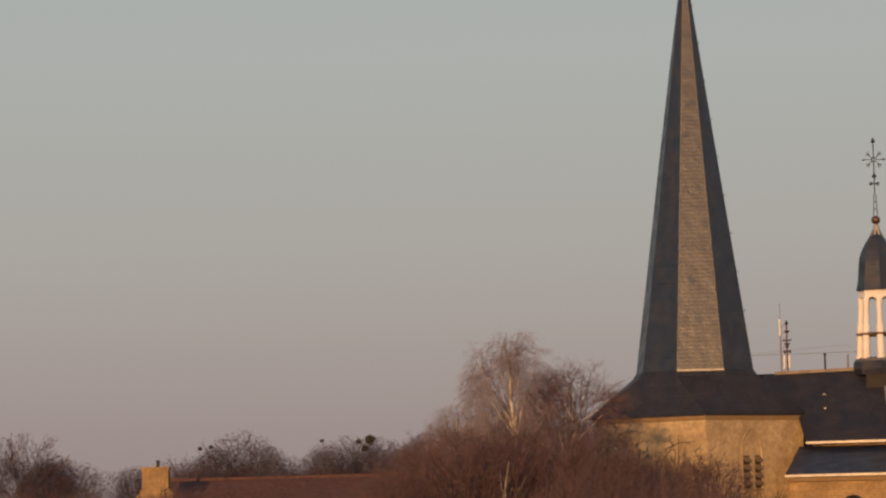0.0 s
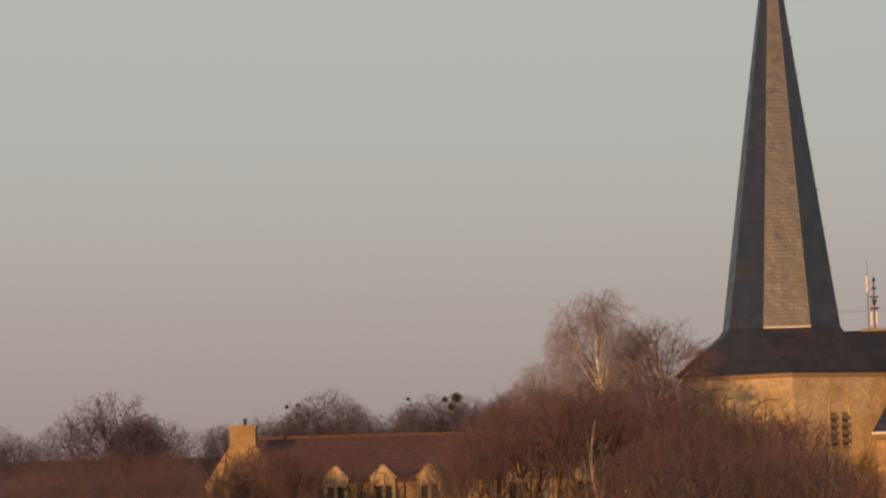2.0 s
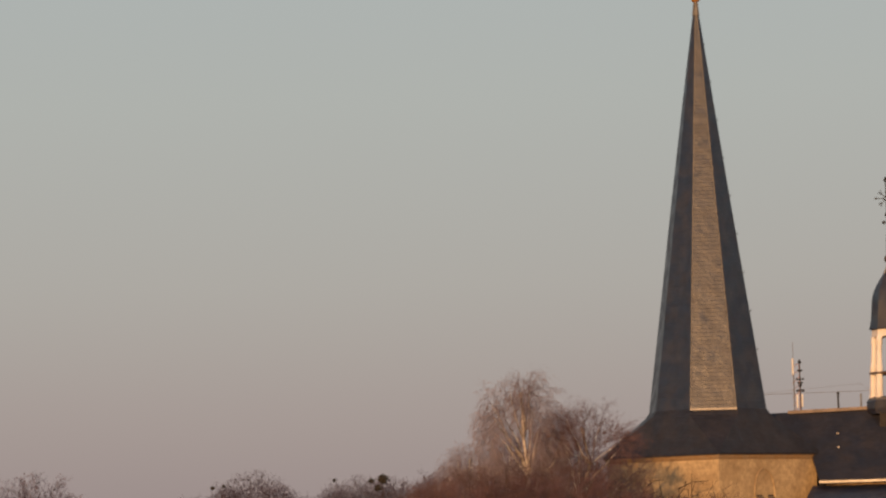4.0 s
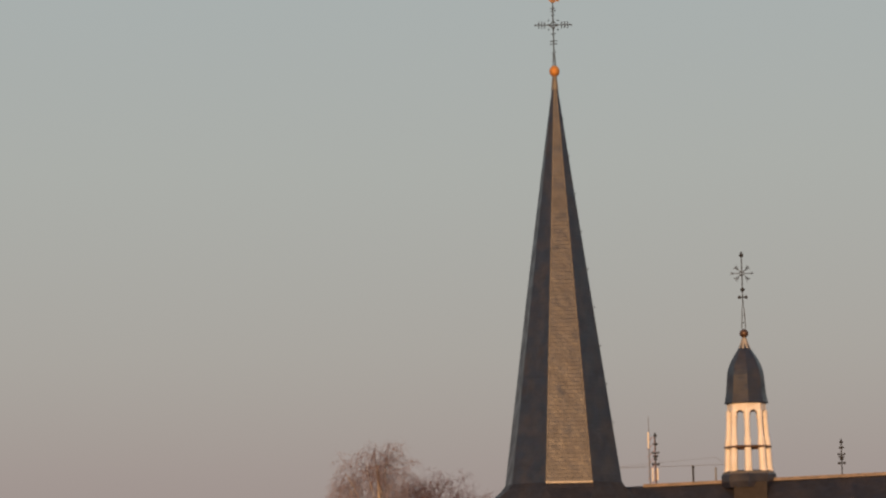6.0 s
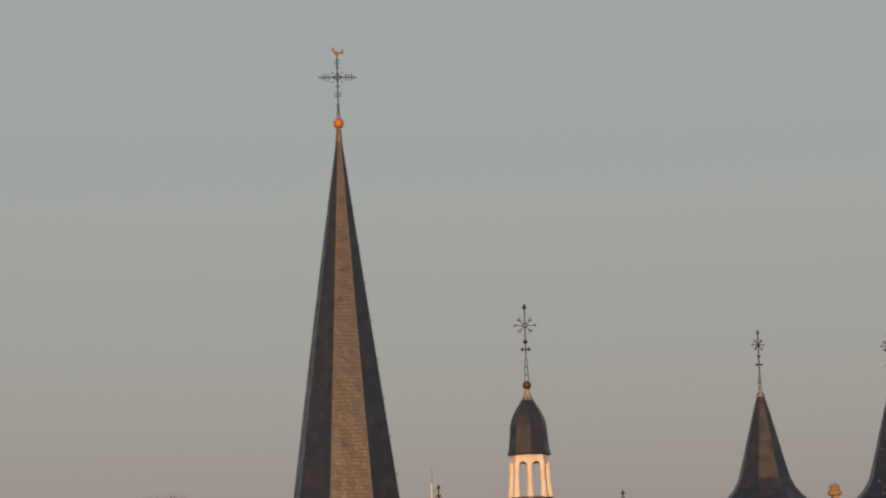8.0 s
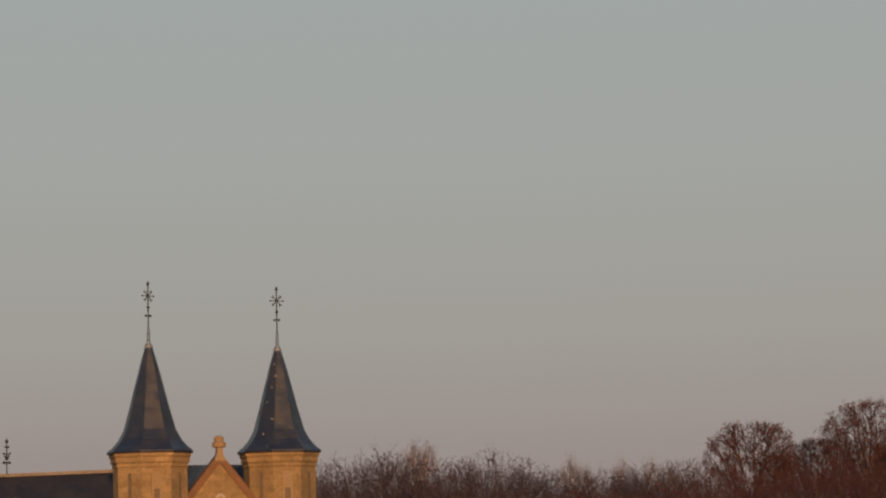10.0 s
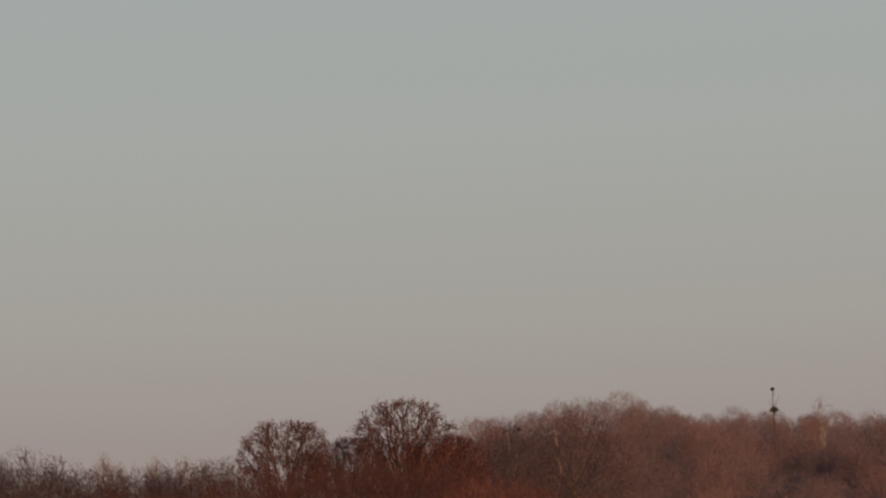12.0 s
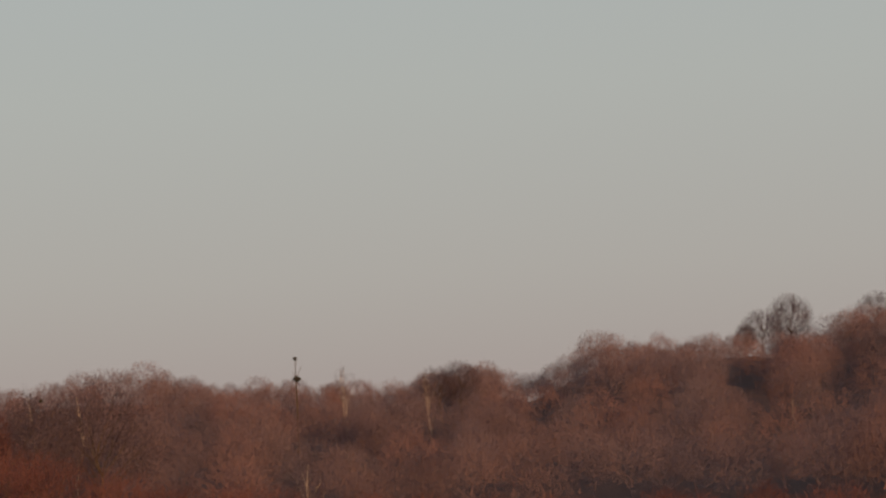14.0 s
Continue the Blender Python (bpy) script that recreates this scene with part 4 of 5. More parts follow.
def crown_shell(seed, count, low, wide, length, half, lump=0.16, deep=0.75, loose=0.4, pull=0.7):
    """The twig sprays of a rounded, lumpy crown 10 m high: blades that lie over the crown's surface and point out and up."""
    rng = np.random.default_rng(seed)
    axes = np.array((wide * 10, wide * 10, (1 - low) * 5.0))
    mid = np.array((0, 0, 5.0 * (1 + low)))
    d = rng.normal(0, 1, (count * 3, 3))
    d /= np.linalg.norm(d, axis=1, keepdims=True)
    d = d[d[:, 2] > -0.55][:count]
    n = len(d)
    lumps = rng.normal(0, 1, (11, 3))
    lumps /= np.linalg.norm(lumps, axis=1, keepdims=True)
    near = np.max(lumps @ d.T, axis=0)[:, None]
    p = mid + d * axes * (1 - lump + lump * near ** 3) * rng.uniform(deep, 1.0, (n, 1))
    out = d / axes
    out /= np.linalg.norm(out, axis=1, keepdims=True)
    along_ = out * pull + rng.normal(0, 0.55, (n, 3)) + np.array((0, 0, 0.35))
    along_ /= np.linalg.norm(along_, axis=1, keepdims=True)
    side = np.cross(along_, out + rng.normal(0, loose, (n, 3)))
    side *= half * rng.uniform(0.6, 1.3, (n, 1)) / (np.linalg.norm(side, axis=1, keepdims=True) + 1e-9)
    reach = along_ * length * rng.uniform(0.6, 1.3, (n, 1))
    verts = np.stack([p - reach * 0.7 - side, p - reach * 0.7 + side, p + reach * 0.3], 1).reshape(-1, 3)
    return verts, np.arange(len(verts)).reshape(-1, 3)


def joined(chunks):
    vs, fs, n = [], [], 0
    for v, f in chunks:
        vs.append(v)
        fs.append(f + n)
        n += len(v)
    return np.concatenate(vs), np.concatenate(fs)


def mesh_from(name, verts, faces, mat, smooth=False):
    me = bpy.data.meshes.new(name)
    me.vertices.add(len(verts))
    me.vertices.foreach_set("co", np.ascontiguousarray(verts, dtype=np.float32).ravel())
    me.loops.add(faces.size)
    me.loops.foreach_set("vertex_index", np.ascontiguousarray(faces, dtype=np.int32).ravel())
    me.polygons.add(len(faces))
    me.polygons.foreach_set("loop_start", np.arange(0, faces.size, 3, dtype=np.int32))
    if smooth:
        me.polygons.foreach_set("use_smooth", np.ones(len(faces), dtype=bool))
    me.update(calc_edges=True)
    me.materials.append(mat)
    return me


def leaves_on(pieces, count, size, seed, jitter=0.12):
    """Small folded leaves scattered along the outer twigs."""
    rng = np.random.default_rng(seed)
    pick = pieces[rng.integers(0, len(pieces), count)]
    c = pick[:, 0:3] + (pick[:, 3:6] - pick[:, 0:3]) * rng.random((count, 1)) + rng.normal(0, jitter, (count, 3))
    u = rng.normal(0, 1, (count, 3))
    u /= np.linalg.norm(u, axis=1, keepdims=True)
    w = np.cross(u, rng.normal(0, 1, (count, 3)))
    w /= np.linalg.norm(w, axis=1, keepdims=True)
    fold = np.cross(u, w) * size * 0.25
    s = size * rng.uniform(0.6, 1.3, (count, 1))
    verts = np.stack([c - u * s, c - w * s * 0.5 + fold, c + u * s, c + w * s * 0.5 + fold], 1).reshape(-1, 3)
    base = np.arange(count)[:, None, None] * 4
    return verts, (base + np.array([[0, 1, 2], [0, 2, 3]])[None]).reshape(-1, 3)


def tree_thing(name, label, category, levels, trunk_mat, twig_mat, split=2, twig=1.0, leaves=None, group="", leaf_mat=None, far=False, shell=None):
    """A tree or bush as trunk (with limbs) and crown, and leaves where it has kept some."""
    ob = new(name)
    tagged(ob, label, category, group)
    thick = joined([pieces_to_mesh(x, 6 if i == 0 else 5) for i, x in enumerate(levels[:split])])
    t = new("trunk", mesh_from("trunk", *thick, trunk_mat, True))
    t.parent = ob
    chunks = [pieces_to_mesh(x, 3, thick=twig) for x in levels[split:-2]]
    chunks.append(slivers(levels[-2], twig * 1.2, 1) if far else pieces_to_mesh(levels[-2], 3, tip=True, thick=twig * 1.2))
    chunks.append(slivers(levels[-1], twig))
    if shell is not None:
        chunks.append(shell)
    c = new("crown", mesh_from("crown", *joined(chunks), twig_mat))
    c.parent = ob
    if leaves:
        count, size, seed = leaves
        l = new("foliage", mesh_from("foliage", *leaves_on(levels[-1], count, size, seed, 0.05), leaf_mat or DEAD_LEAF))
        l.parent = ob
        tagged(l, "clinging dry leaves")
    return ob


def place(ob, bearing, dist, turn, scale, tall=1.0):
    x, y = on_bearing(bearing, dist)
    z = float(ground_height(x, y))
    was = ob.scale
    m = Matrix.LocRotScale((x, y, z), Euler((0, 0, radians(turn))), (scale / was[0], scale / was[1], scale * tall / was[2]))
    return copy_thing(ob, m)


def set_down(ob, bearing, dist, turn, scale, tall=1.0):
    x, y = on_bearing(bearing, dist)
    ob.matrix_basis = Matrix.LocRotScale((x, y, float(ground_height(x, y))), Euler((0, 0, radians(turn))), (scale, scale, scale * tall))


trng = random.Random(7)

# models; each is 10 m high before scaling
bush_models = []
for k in range(4):
    lv = dome_tree(20 + k, (21, 6, 5, 7) if k < 2 else (17, 5, 5, 7), low=0.02, wide=0.30, trunk_r=0.085, twig_len=0.085, stems=5, ragged=0.12, fork=0.62)
    bush_models.append(tree_thing("bush", "tall bare brown thicket bush with many stems", "bush", lv, TRUNK, BARK if k % 2 else BARK_RED, twig=1.3, group="thicket before church and house"))
hedge_models = []
for k in range(3):
    lv = dome_tree(26 + k, (20, 6, 5, 5), low=0.02, wide=0.42, trunk_r=0.11, twig_len=0.1, stems=6, ragged=0.14, fork=0.6)
    hedge_models.append(tree_thing("hedge_bush", "low tangled bare bush with sunlit red-brown twigs", "bush", lv, TRUNK, BARK if k == 1 else BARK_RED, twig=1.8, group="low thicket before house"))
grove_models = []
for k in range(2):
    lv = dome_tree(30 + k, (17, 6, 6, 8), low=0.64, wide=0.27, trunk_r=0.1, twig_len=0.07, ragged=0.1, fork=0.5)
    grove_models.append(tree_thing("young_tree", "bare young tree with dense red-brown twigs before the house", "tree", lv, TRUNK, BARK_RED if k else BARK, twig=1.15, group="young trees before house"))
shrub_models = []
for k in range(2):
    lv = dome_tree(50 + k, (10, 3, 3, 1), low=0.2, wide=0.32, trunk_r=0.2, twig_len=0.1, ragged=0.12, fork=0.35, stems=1)
    shrub_models.append(tree_thing("shrub", "open dark-stemmed bare shrub against the stone wall", "shrub", lv, TRUNK, TRUNK, twig=1.5, group="shrubs along house wall"))
birch_models = []
BIRCH_TWIG = material("birch_twigs", (0.34, 0.28, 0.3), rough=0.8, spec=0.2, grain=0.25, grain_scale=0.8, blotch=(0.18, 0.13, 0.13), blotch_scale=0.4, island=0.2, thru=0.35)
BIRCH_RED = material("red_birch_twigs", (0.19, 0.118, 0.122), rough=0.8, spec=0.2, grain=0.25, grain_scale=0.8, blotch=(0.14, 0.085, 0.085), blotch_scale=0.4, island=0.2, thru=0.35)
for k in range(3):
    lv = dome_tree(40 + k, ((18, 8, 11, 9), (20, 9, 10, 8), (14, 6, 8, 7))[k], low=(0.5, 0.36, 0.3)[k], wide=(0.175, 0.3, 0.075)[k], trunk_r=0.10, twig_len=0.06, droop=(0.8, 0.35, 0.0)[k], ragged=0.07, fork=0.8)
    birch_models.append(tree_thing("birch_tree", "bare silver birch with pale limbs and fine drooping twigs" if k < 2 else "narrow upright birch with fine bare twigs", "birch tree", lv, BIRCH_BARK,
                                   (BIRCH_TWIG, BIRCH_RED, BIRCH_TWIG)[k], twig=(0.85, 1.1, 1.0)[k], far=k < 2, group="birches beside church" if k < 2 else "upright birches in far hedge"))
round_models = []
for k in range(4):
    wide = (0.42, 0.36, 0.46, 0.3)[k]
    lv = dome_tree(60 + k, (17, 6, 6, 3), low=0.22, wide=wide * 0.92, trunk_r=0.11, twig_len=0.05, ragged=0.02, lump=0.1)
    round_models.append(tree_thing("bare_tree", "bare round-crowned winter tree with fine twigs", "tree", lv, TRUNK, BARK_GREY, twig=1.4, far=True, group="distant bare trees",
                                   shell=crown_shell(160 + k, 6400, 0.2, wide, 0.34, 0.0165, lump=0.16, deep=0.55, pull=0.4)))
lv = dome_tree(70, (18, 6, 6, 6), low=0.25, wide=0.4, trunk_r=0.12, twig_len=0.055, ragged=0.06, lump=0.2)
tuft_models = [tree_thing("tufted_tree", "bare tree with tufts of dry leaves behind the house", "tree", lv, TRUNK, BARK_GREY, twig=1.5, far=True, leaves=(2600, 0.055, 71), group="distant bare trees",
                          shell=crown_shell(170, 1500, 0.2, 0.35, 0.5, 0.018, lump=0.2, deep=0.5))]
oak_models = []
for k in range(2):
    lv = dome_tree(80 + k, (24, 8, 8, 6), low=(0.66, 0.64)[k], wide=(0.25, 0.245)[k], trunk_r=0.13, twig_len=0.03, ragged=0.02, fork=0.1, lump=0.05)
    oak_models.append(tree_thing("oak_tree", "broad oak holding dry russet leaves on bare limbs", "oak tree", lv, TRUNK, THICKET_TWIG, twig=1.1, far=True, leaves=(4200, 0.055, 5 + k), group="russet oaks below hill",
                                 shell=crown_shell(190 + k, 1500, (0.66, 0.64)[k], (0.25, 0.245)[k], 0.3, 0.014, lump=0.12, deep=0.9)))
used = set()


def plant(models, k, bearing, dist, scale, tall=1.0):
    """The first of each model is set down itself, later ones are copies."""
    ob = models[k % len(models)]
    turn = trng.uniform(0, 360)
    if ob not in used:
        used.add(ob)
        set_down(ob, bearing, dist, turn, scale, tall)
        return ob
    return place(ob, bearing, dist, turn, scale, tall)


def plant_to(models, k, bearing, dist, elevation, tall=1.0):
    """Sized so that its top stands at that elevation from the camera."""
    x, y = on_bearing(bearing, dist)
    h = seen_height(elevation, dist) - float(ground_height(x, y))
    return plant(models, k, bearing, dist, h / (10.0 * tall), tall)


# thicket before the house and the tower: height of its top along the bearing
THICKET = [(-12.5, 0.32), (-11, 0.36), (-10, 0.32), (-9.2, 0.42), (-8.7, 0.3), (-8.3, 0.25), (-8.05, -0.2), (-7.85, -0.8), (-7.3, -1.0), (-6.8, -0.8), (-6.3, -0.3), (-5.8, -0.5), (-5.4, -0.95), (-4.6, -1.1), (-3.6, -1.1), (-3.1, -0.9), (-2.6, -0.7),
           (-1.9, -1.15), (-1.2, -1.1), (0.0, -0.95), (0.8, 0.2), (1.2, 1.0), (1.8, 0.9), (2.4, 0.55), (3.0, 0.48), (3.6, 0.5), (4.2, 0.45), (4.65, 0.0), (5.1, -0.4), (5.6, -0.5), (8.5, -0.75)]
tb, te = [a for a, _ in THICKET], [b for _, b in THICKET]
b, k = -12.3, 0
while b < 8.4:
    dense = 0.7 < b < 4.0 or b < -7.9
    sparse = -7.8 < b < -2.4 or b > 4.0
    thin = -5.6 < b < 0.4
    for row in range(3 if dense else 1 if thin else 2):
        d = 112 + row * 8 + trng.uniform(-3, 3)
        bb = b + trng.uniform(-0.3, 0.3)
        el = float(np.interp(bb, tb, te)) - row * 0.12 + trng.uniform(-0.25, 0.12)
        if el < 0.3 and not dense:
            plant_to(hedge_models, k, bb, d, el)
        else:
            plant_to(bush_models, k % 2 + (2 if sparse or row == 0 else 0), bb, d, el)
        k += 1
    b += 0.78 if dense else 1.0
for k, (bb, d, el) in enumerate([(-8.7, 140, -0.6), (-7.4, 143, -0.4), (-7.1, 143, 0.05), (-6.9, 142, 0.2), (-6.65, 141, 0.2), (-6.4, 142, 0.05), (-6.15, 141, 0.1), (-5.85, 144, -0.6)]):
    plant_to(hedge_models, k, bb, d, el)
# open shrubs before the walls, their shadows on the stone
for k, (bb, d, el) in enumerate([(-8.0, 145.3, -0.05), (-7.6, 145.6, 0.35), (-7.2, 145.4, 0.5), (-6.75, 145.6, 0.4), (-6.35, 145.3, 0.1), (-5.45, 147.6, -0.15), (-4.65, 147.4, -0.2), (-4.2, 148, -0.3),
                                 (-3.35, 148, -0.2), (-2.2, 147.8, -0.3), (-1.75, 147.4, -0.2), (-1.3, 148, -0.25), (-0.7, 147.6, -0.3), (0.0, 147.8, -0.25)]):
    plant_to(shrub_models, k, bb, d, el)
# bushes against the foot of the tower
for k, (bb, d, el) in enumerate([(2.2, 143.8, 1.25), (2.55, 143.4, 1.15), (2.95, 143, 1.2), (3.4, 142.6, 1.1), (3.85, 142.2, 0.95), (4.6, 142.6, 0.35), (5.2, 143, 0.1)]):
    plant_to(shrub_models, k, bb, d, el)
# young trees whose crowns hide the roof, their stems letting the wall show
for k, (bb, d, el) in enumerate([(-2.75, 128, 0.15), (-2.35, 122, 0.45), (-1.95, 130, 0.85), (-1.5, 124, 1.05), (-1.15, 131, 1.15), (-0.75, 121, 1.1), (-0.35, 128, 1.3), (0.1, 122, 1.05), (0.5, 130, 1.15), (0.95, 124, 1.2),
                                 (1.5, 128, 1.2), (1.85, 122, 0.85), (-3.0, 133, -0.2), (-6.4, 131, 0.2), (-8.6, 133, 0.1), (-6.1, 130, 0.05), (2.3, 131, 0.65), (2.75, 127, 0.55), (3.4, 133, 0.5), (4.1, 130, 0.55), (-2.7, 140, 0.2)]):
    plant_to(grove_models, k, bb, d, el)

# light crowns between the thicket and the house roof
high_models = []
for k in range(2):
    lv = dome_tree(35 + k, (12, 5, 4, 6), low=0.86, wide=0.27, trunk_r=0.07, twig_len=0.07, ragged=0.1, fork=0.4)
    high_models.append(tree_thing("young_tree", "slender bare young tree with a small red-brown crown", "tree", lv, TRUNK, BARK_RED, twig=1.1, group="young trees before house"))
for k, (bb, d, el) in enumerate([(-5.8, 139, 0.2), (-4.75, 139, 0.2), (-2.85, 141, 0.3)]):
    plant_to(high_models, k, bb, d, el)

# birches before the tower
plant_to(birch_models, 0, 0.06, 133, 3.26, 1.0)
plant_to(birch_models, 1, 1.3, 134, 2.6, 1.0)
plant_to(birch_models, 0, -1.0, 136, 1.8, 1.0)
plant_to(birch_models, 1, 0.62, 138, 2.3, 1.0)

# trees behind the house
for k, (bb, d, el) in enumerate([(-12.6, 290, 0.6), (-11.6, 300, 0.5), (-10.3, 215, 0.95), (-9.2, 230, 0.95), (-8.8, 250, 0.75), (-7.4, 240, 0.6), (-6.5, 235, 0.75), (-5.9, 250, 1.05), (-5.35, 255, 1.25),
                                 (-4.9, 250, 1.0), (-4.3, 260, 0.7), (-3.7, 250, 1.05), (-3.2, 260, 1.1), (-2.75, 255, 1.1), (-2.3, 265, 0.95), (-1.75, 230, 1.2), (-1.2, 220, 1.3), (-0.3, 230, 1.3), (0.8, 230, 1.5)]):
    plant_to(round_models, k, bb, d, el + 0.04)

plant_to(tuft_models, 0, -9.75, 220, 1.3)
plant_to(tuft_models, 0, -9.1, 226, 0.8)
# trees beyond the turrets
for k, (bb, d, el) in enumerate([(15.1, 360, 2.25), (15.75, 370, 2.33), (16.5, 360, 2.45), (17.1, 366, 2.68), (17.95, 350, 2.4), (18.5, 365, 2.35), (19.25, 350, 2.48), (19.6, 355, 2.28), (20.2, 350, 2.05), (20.75, 345, 2.1), (21.4, 340, 2.05), (21.9, 340, 2.2),
                                 (22.6, 335, 2.15), (23.2, 330, 2.22), (28.4, 360, 2.6), (29.15, 380, 2.85), (30.3, 390, 2.9)]):
    plant_to(round_models, k, bb, d, el + 0.1)
# a pair of narrow tall crowns among them
plant_to(birch_models, 2, 17.62, 372, 2.92)
plant_to(birch_models, 2, 17.85, 374, 2.9)
for bb, el in ((20.75, 2.52), (21.05, 2.3), (21.75, 2.42), (22.4, 2.4), (22.75, 2.3)):
    plant_to(birch_models, 2, bb, 345, el)
# russet oaks
for k, (bb, d, el) in enumerate([(24.42, 262, 3.03), (26.78, 255, 3.4), (27.7, 275, 2.65), (25.6, 272, 2.65)]):
    plant_to(oak_models, k, bb, d, el - 0.05)

# russet thicket below the hill
red_models = []
for k in range(3):
    lv = dome_tree(100 + k, (14, 5, 4, 3), low=0.02, wide=0.36, trunk_r=0.1, twig_len=0.08, stems=4, ragged=0.06, fork=0.6)
    red_models.append(tree_thing("russet_bush", "dense red-brown thicket bush of fine bare twigs", "bush", lv, TRUNK, (THICKET_TWIG, DUSK_TWIG, RED_TWIG)[k], twig=1.3, far=True, leaves=(500, 0.05, 30 + k) if k != 1 else None, group="russet thicket below hill",
                                 shell=crown_shell(180 + k, 3400, 0.0, 0.38, 0.5, 0.013, lump=0.22, deep=0.7)))
for k, (bb, el) in enumerate([(22.6, 1.95), (23.25, 2.2), (23.75, 2.3), (24.9, 2.25), (25.75, 2.4), (26.3, 2.35), (27.9, 2.3)]):
    plant_to(red_models, k % 2, bb, 240 + 3 * (k % 3), el)
SCRUB = [(15, 1.85), (20, 1.7), (23, 1.9), (24.5, 2.2), (26.5, 2.5), (27.6, 2.35), (28.4, 2.0), (29.5, 1.6), (31, 1.15), (33, 1.0), (36, 0.6), (40, 0.5), (48, 0.5)]
b, k = 15.0, 0
while b < 47.5:
    for row in range(2):
        bb = b + trng.uniform(-0.35, 0.35)
        red = bb > 27.6 and k % 4 > 0
        plant_to(red_models, 2 if red else k % 2, bb, 205 + row * 16 + trng.uniform(-5, 5), float(np.interp(bb, [a for a, _ in SCRUB], [c for _, c in SCRUB])) - row * 0.05 + trng.uniform(-0.25, 0.15))
        k += 1
    b += 1.2

# the wooded hill: far woods as one mass of small bare trees for each tint
def far_model(seed):
    wide = 0.34 + 0.05 * (seed % 4)
    lv = dome_tree(seed, (12, 3, 3, 0), low=0.1, wide=wide, trunk_r=0.17, twig_len=0.08, ragged=0.04, lump=0.08)
    return joined([slivers(lv[0], 0.8), slivers(lv[1], 0.8), slivers(lv[2], 1.0), crown_shell(seed + 50, 1400, 0.1, wide, 0.8, 0.024, lump=0.26, deep=0.7, loose=0.3, pull=0.5), crown_shell(seed + 90, 120, 0.15, wide * 1.04, 0.9, 0.018, lump=0.2, deep=0.95)])


def woods(name, label, mat, spots, models, seed):
    rng = np.random.default_rng(seed)
    chunks = []
    for x, y, h in spots:
        v, f = models[rng.integers(0, len(models))]
        a = rng.uniform(0, 2 * math.pi)
        s, w = h / 10.0, h / 10.0 * rng.uniform(0.85, 1.2)
        c, n = math.cos(a) * w, math.sin(a) * w
        z = float(ground_height(x, y))
        chunks.append((np.stack([v[:, 0] * c - v[:, 1] * n + x, v[:, 0] * n + v[:, 1] * c + y, v[:, 2] * s + z], 1), f))
    ob = new(name, mesh_from(name, *joined(chunks), mat))
    return tagged(ob, label, "woods", kind="stuff")


def hill_spots(seed, count, far=742):
    rng = np.random.default_rng(seed)
    out = []
    while len(out) < count:
        b_, d_ = rng.uniform(26.5, 50), math.sqrt(rng.uniform(390 ** 2, far ** 2))
        x, y = on_bearing(b_, d_)
        out.append((x, y, rng.uniform(10.0, 15.5)))
    return out


def hedge_model(seed):
    lv = dome_tree(seed, (12, 4, 4, 0), low=0.1, wide=0.36, trunk_r=0.1, twig_len=0.06, ragged=0.04, lump=0.08)
    return joined([slivers(lv[0], 0.8), slivers(lv[1], 0.8), slivers(lv[2], 0.8), crown_shell(seed + 50, 1800, 0.1, 0.36, 0.4, 0.02, lump=0.24, deep=0.65, loose=0.3, pull=0.4)])


fine_models = [hedge_model(240 + i) for i in range(3)]
far_models = [far_model(200 + i) for i in range(4)]
WOODS = material("hill_woods_russet", (0.236, 0.14, 0.137), rough=0.95, spec=0.03, grain=0.15, grain_scale=0.3, blotch=(0.19, 0.14, 0.15), blotch_scale=0.022, blotch_amount=1.0, island=0.08, thru=0.35)
WOODS_GREY = material("hill_woods_grey", (0.2, 0.153, 0.172), rough=0.95, spec=0.03, grain=0.15, grain_scale=0.3, blotch=(0.225, 0.14, 0.138), blotch_scale=0.022, blotch_amount=0.8, island=0.08, thru=0.35)
HEDGE_TWIG = material("far_hedge_twigs", (0.115, 0.085, 0.098), rough=0.95, spec=0.03, grain=0.15, grain_scale=0.3, blotch=(0.10, 0.07, 0.076), blotch_scale=0.05, island=0.08, thru=0.3)
WOODS_DARK = material("hill_woods_mauve", (0.16, 0.122, 0.145), rough=0.95, spec=0.03, grain=0.15, grain_scale=0.3, blotch=(0.17, 0.11, 0.112), blotch_scale=0.03, blotch_amount=0.8, island=0.08, thru=0.35)
crest = np.random.default_rng(9)
crest_spots = [(*on_bearing(crest.uniform(27, 49), crest.uniform(640, 750)), crest.uniform(8.0, 11.5)) for _ in range(270)]
far_left = [(*on_bearing(crest.uniform(-17, 3), crest.uniform(330, 430)), crest.uniform(8.5, 11.5)) for _ in range(60)]
for _ in range(38):
    fb, fd = crest.uniform(15, 23.8), crest.uniform(375, 420)
    fx, fy = on_bearing(fb, fd)
    far_left.append((fx, fy, seen_height(float(np.interp(fb, (15, 17, 18, 20, 21, 24), (1.95, 2.1, 2.1, 1.85, 1.8, 1.95))) + crest.uniform(-0.15, 0.05), fd) - float(ground_height(fx, fy))))
for _ in range(34):
    fb, fd = crest.uniform(-8.2, 0.6), crest.uniform(262, 300)
    fx, fy = on_bearing(fb, fd)
    far_left.append((fx, fy, seen_height(float(np.interp(fb, (-8, -6.2, -5.4, -4.6, -3.8, -2.6, -1.5, 0.5), (0.3, 0.7, 0.95, 0.5, 0.8, 0.9, 0.85, 1.1))) + crest.uniform(-0.25, 0.0), fd) - float(ground_height(fx, fy))))
woods("far_hedge", "far grey-brown bare trees along the fields", HEDGE_TWIG, far_left, fine_models, 6)
woods("hill_woods", "bare russet-brown winter woods covering the hill", WOODS, hill_spots(1, 130) + crest_spots[::3], far_models, 2)
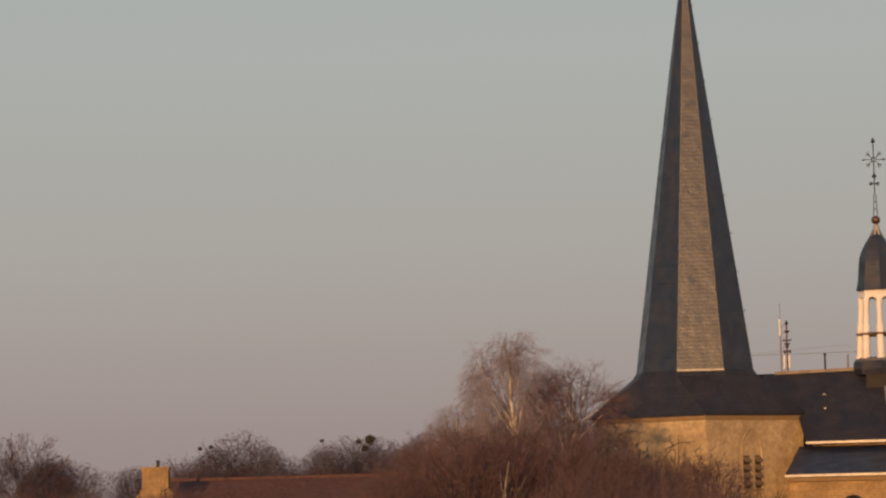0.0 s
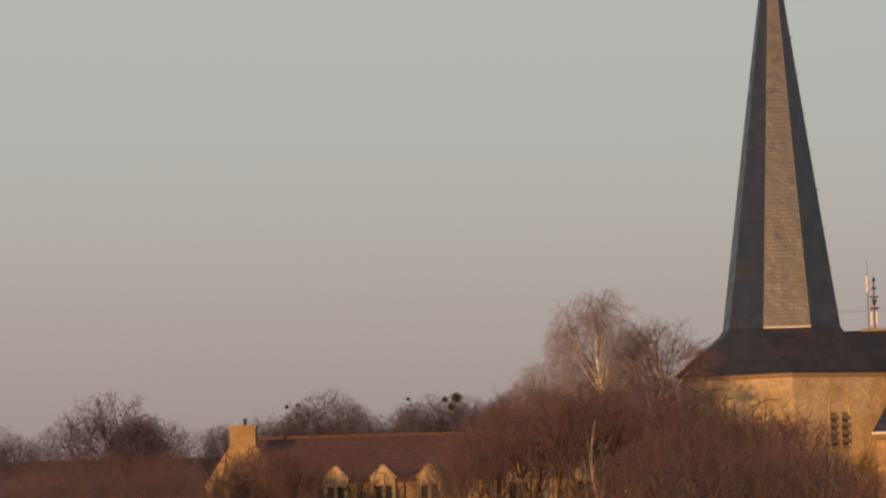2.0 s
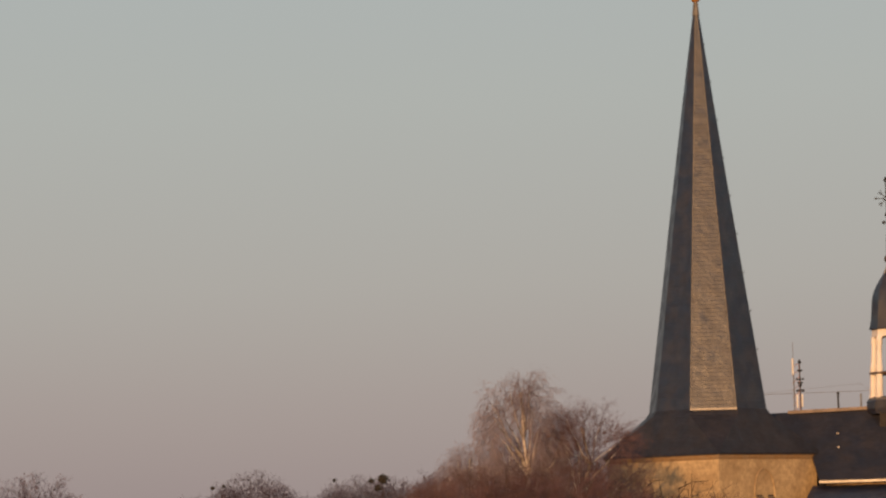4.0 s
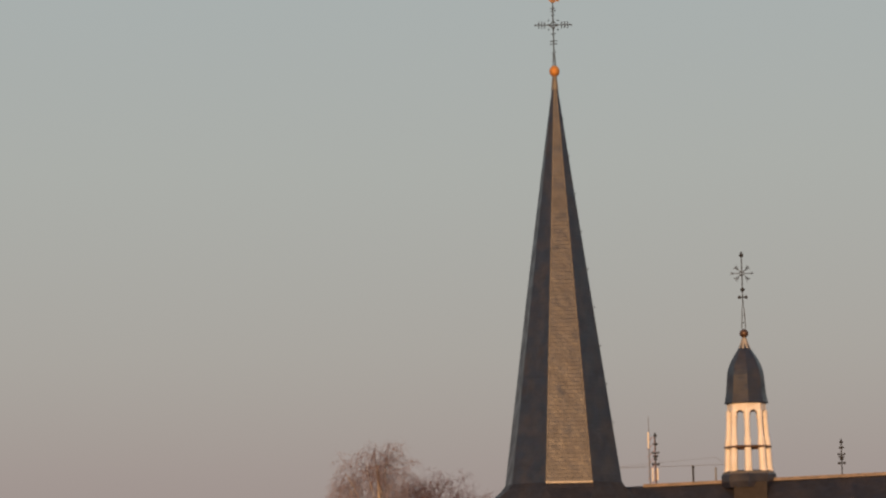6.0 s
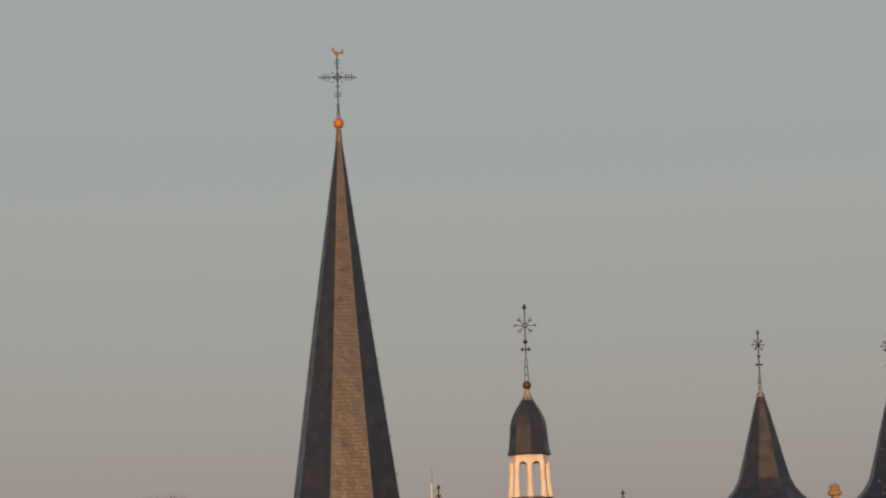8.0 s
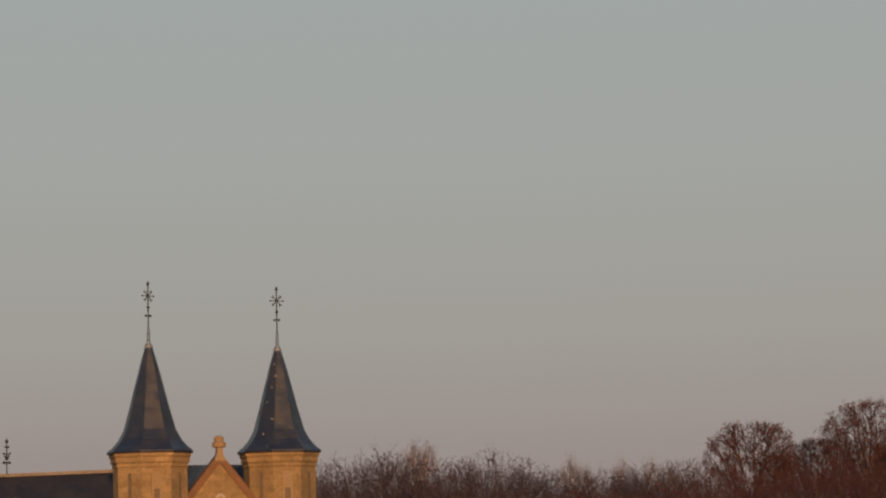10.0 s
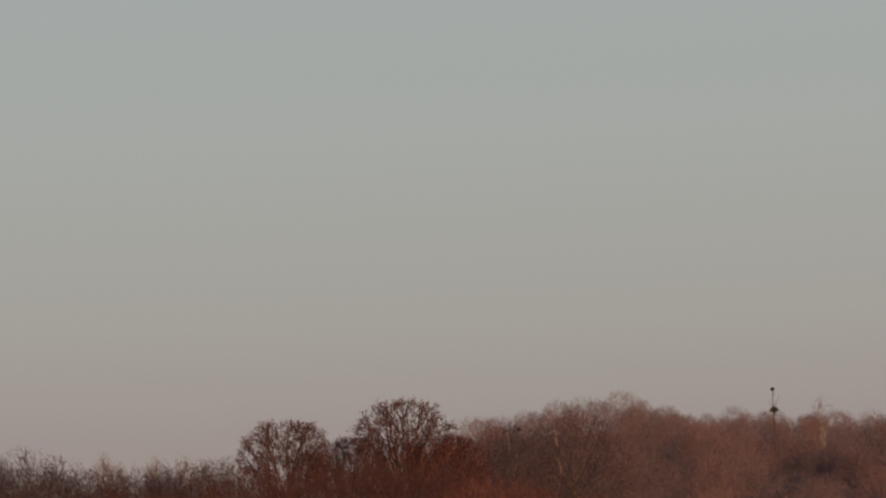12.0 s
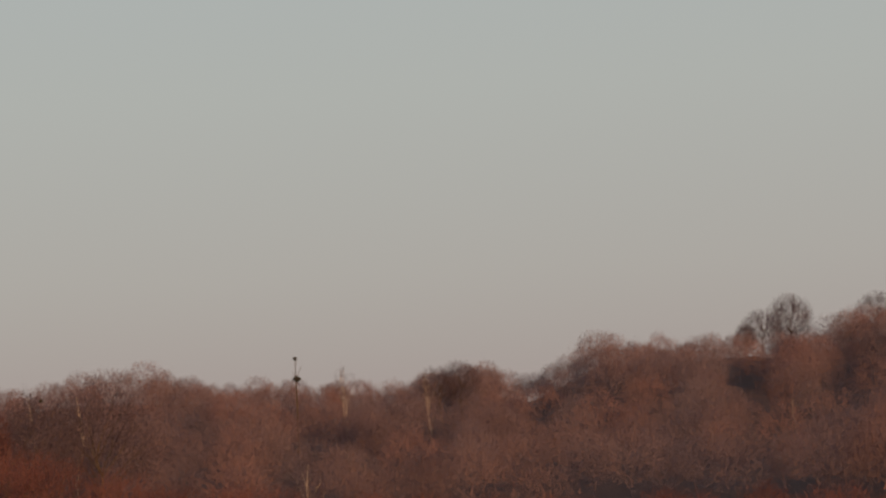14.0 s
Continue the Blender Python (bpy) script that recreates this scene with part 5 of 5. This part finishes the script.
woods("hill_woods", "bare grey-brown winter woods covering the hill", WOODS_GREY, hill_spots(3, 120) + crest_spots[1::3], far_models, 4)
woods("hill_woods", "darker mauve-brown bare woods covering the hill", WOODS_DARK, hill_spots(5, 100, 600) + crest_spots[2::3], far_models, 8)

# single trees on the crest and poles of the wood's edge
plant_to(round_models, 1, 44.33, 745, 4.15)
plant_to(round_models, 0, 43.75, 742, 3.85)
plant_to(round_models, 2, 46.05, 742, 4.08)
plant_to(round_models, 3, 43.4, 740, 3.6)
plant_to(round_models, 0, 37.6, 640, 3.12)
plant_to(round_models, 2, 37.2, 640, 3.02)


# pale birches at the edge of the hill wood, and bare stems before it
edge_birch = []
DULL_BIRCH = material("dull_birch_bark", (0.40, 0.335, 0.29), rough=0.8, spec=0.15, grain=0.25, blotch=(0.12, 0.09, 0.08), blotch_scale=1.2, blotch_amount=0.9)
for k in range(2):
    lv = dome_tree(140 + k, (10, 4, 5, 2), low=0.6, wide=0.14, trunk_r=0.042, twig_len=0.06, stems=2 if k == 0 else 1, ragged=0.15, fork=0.85)
    edge_birch.append(tree_thing("hill_birch", "slender birch with pale stems at edge of hill wood", "birch tree", lv, DULL_BIRCH, BARK_GREY, twig=1.8, group="birches at edge of hill wood"))
for k, (bb, d, el) in enumerate([(35.28, 560, 3.12), (29.85, 420, 2.85), (36.95, 560, 2.98), (28.9, 400, 2.9), (34.45, 190, 1.3), (33.9, 192, 0.6), (44.3, 520, 2.1)]):
    plant_to(edge_birch, 1 if k in (1, 3, 4, 5, 6) else 0, bb, d, el)
plant_to(edge_birch, 1, 0.02, 117, 0.7)


def dead_tree():
    """A tall bare pole of a tree with dark clumps of nest high up."""
    x, y = on_bearing(34.28, 570)
    g = float(ground_height(x, y))
    top = seen_height(3.28, 570)
    ob = thing("dead_tree", (x, y, g), "tall dead stem with dark nest clumps above wood", "tree")
    stem = Solid().tube((x, y, g - 0.2), (x + 0.1, y, g + (top - g) * 0.6), 0.2, 0.14).tube((x + 0.1, y, g + (top - g) * 0.6), (x, y, top), 0.14, 0.05)
    stem.tube((x, y, top - 4.6), (x + 1.2, y, top - 2.2), 0.1, 0.03).tube((x, y, top - 4.2), (x - 0.8, y, top - 2.6), 0.08, 0.03)
    stem.tube((x + 0.6, y, top - 3.4), (x + 1.5, y, top - 1.6), 0.05, 0.02).tube((x, y, top - 1.8), (x + 0.5, y, top - 0.6), 0.05, 0.02)
    part("trunk", stem, TRUNK, ob)
    return x, y, top


def leaf_ball(name, label, category, x, y, z, r, mat, group="", seed=0, squash=0.9):
    """A dense round clump of small leaves and forked twigs."""
    rng = np.random.default_rng(seed)
    d = rng.normal(0, 1, (260, 3))
    d /= np.linalg.norm(d, axis=1, keepdims=True)
    tips = d * r * rng.uniform(0.75, 1.05, (260, 1)) * np.array((1, 1, squash))
    pieces = np.concatenate([d * r * 0.05, tips, np.full((260, 1), r * 0.045), np.full((260, 1), r * 0.02)], 1)
    ob = new(name)
    ob.location = (x, y, z)
    tagged(ob, label, category, group)
    t = new("twigs", mesh_from("twigs", *pieces_to_mesh(pieces, 3, tip=True), mat))
    t.parent = ob
    l = new("leaves", mesh_from("leaves", *leaves_on(pieces, 520, r * 0.14, seed + 1, r * 0.1), mat))
    l.parent = ob
    return ob


px, py, pz = dead_tree()
leaf_ball("nest", "dark twig nest on top of dead stem", "nest", px, py, pz - 0.2, 0.5, MISTLE, "nests", 3)
leaf_ball("nest", "dark twig nest beside dead stem", "nest", px + 0.2, py, pz - 4.3, 1.0, MISTLE, "nests", 4, 0.7)
for k, (bb, d, el, r) in enumerate([(-2.77, 254, 1.0, 0.56), (-3.0, 254, 0.97, 0.32), (-2.87, 254, 0.82, 0.42), (-6.2, 249, 0.9, 0.24), (-5.98, 249, 0.93, 0.2), (-3.75, 249, 1.0, 0.2), (29.15, 378, 2.62, 0.35)]):
    x, y = on_bearing(bb, d)
    leaf_ball("mistletoe", "round dark mistletoe clump in a bare crown", "mistletoe", x, y, seen_height(el, d), r, MISTLE, "mistletoe clumps", 10 + 2 * k)
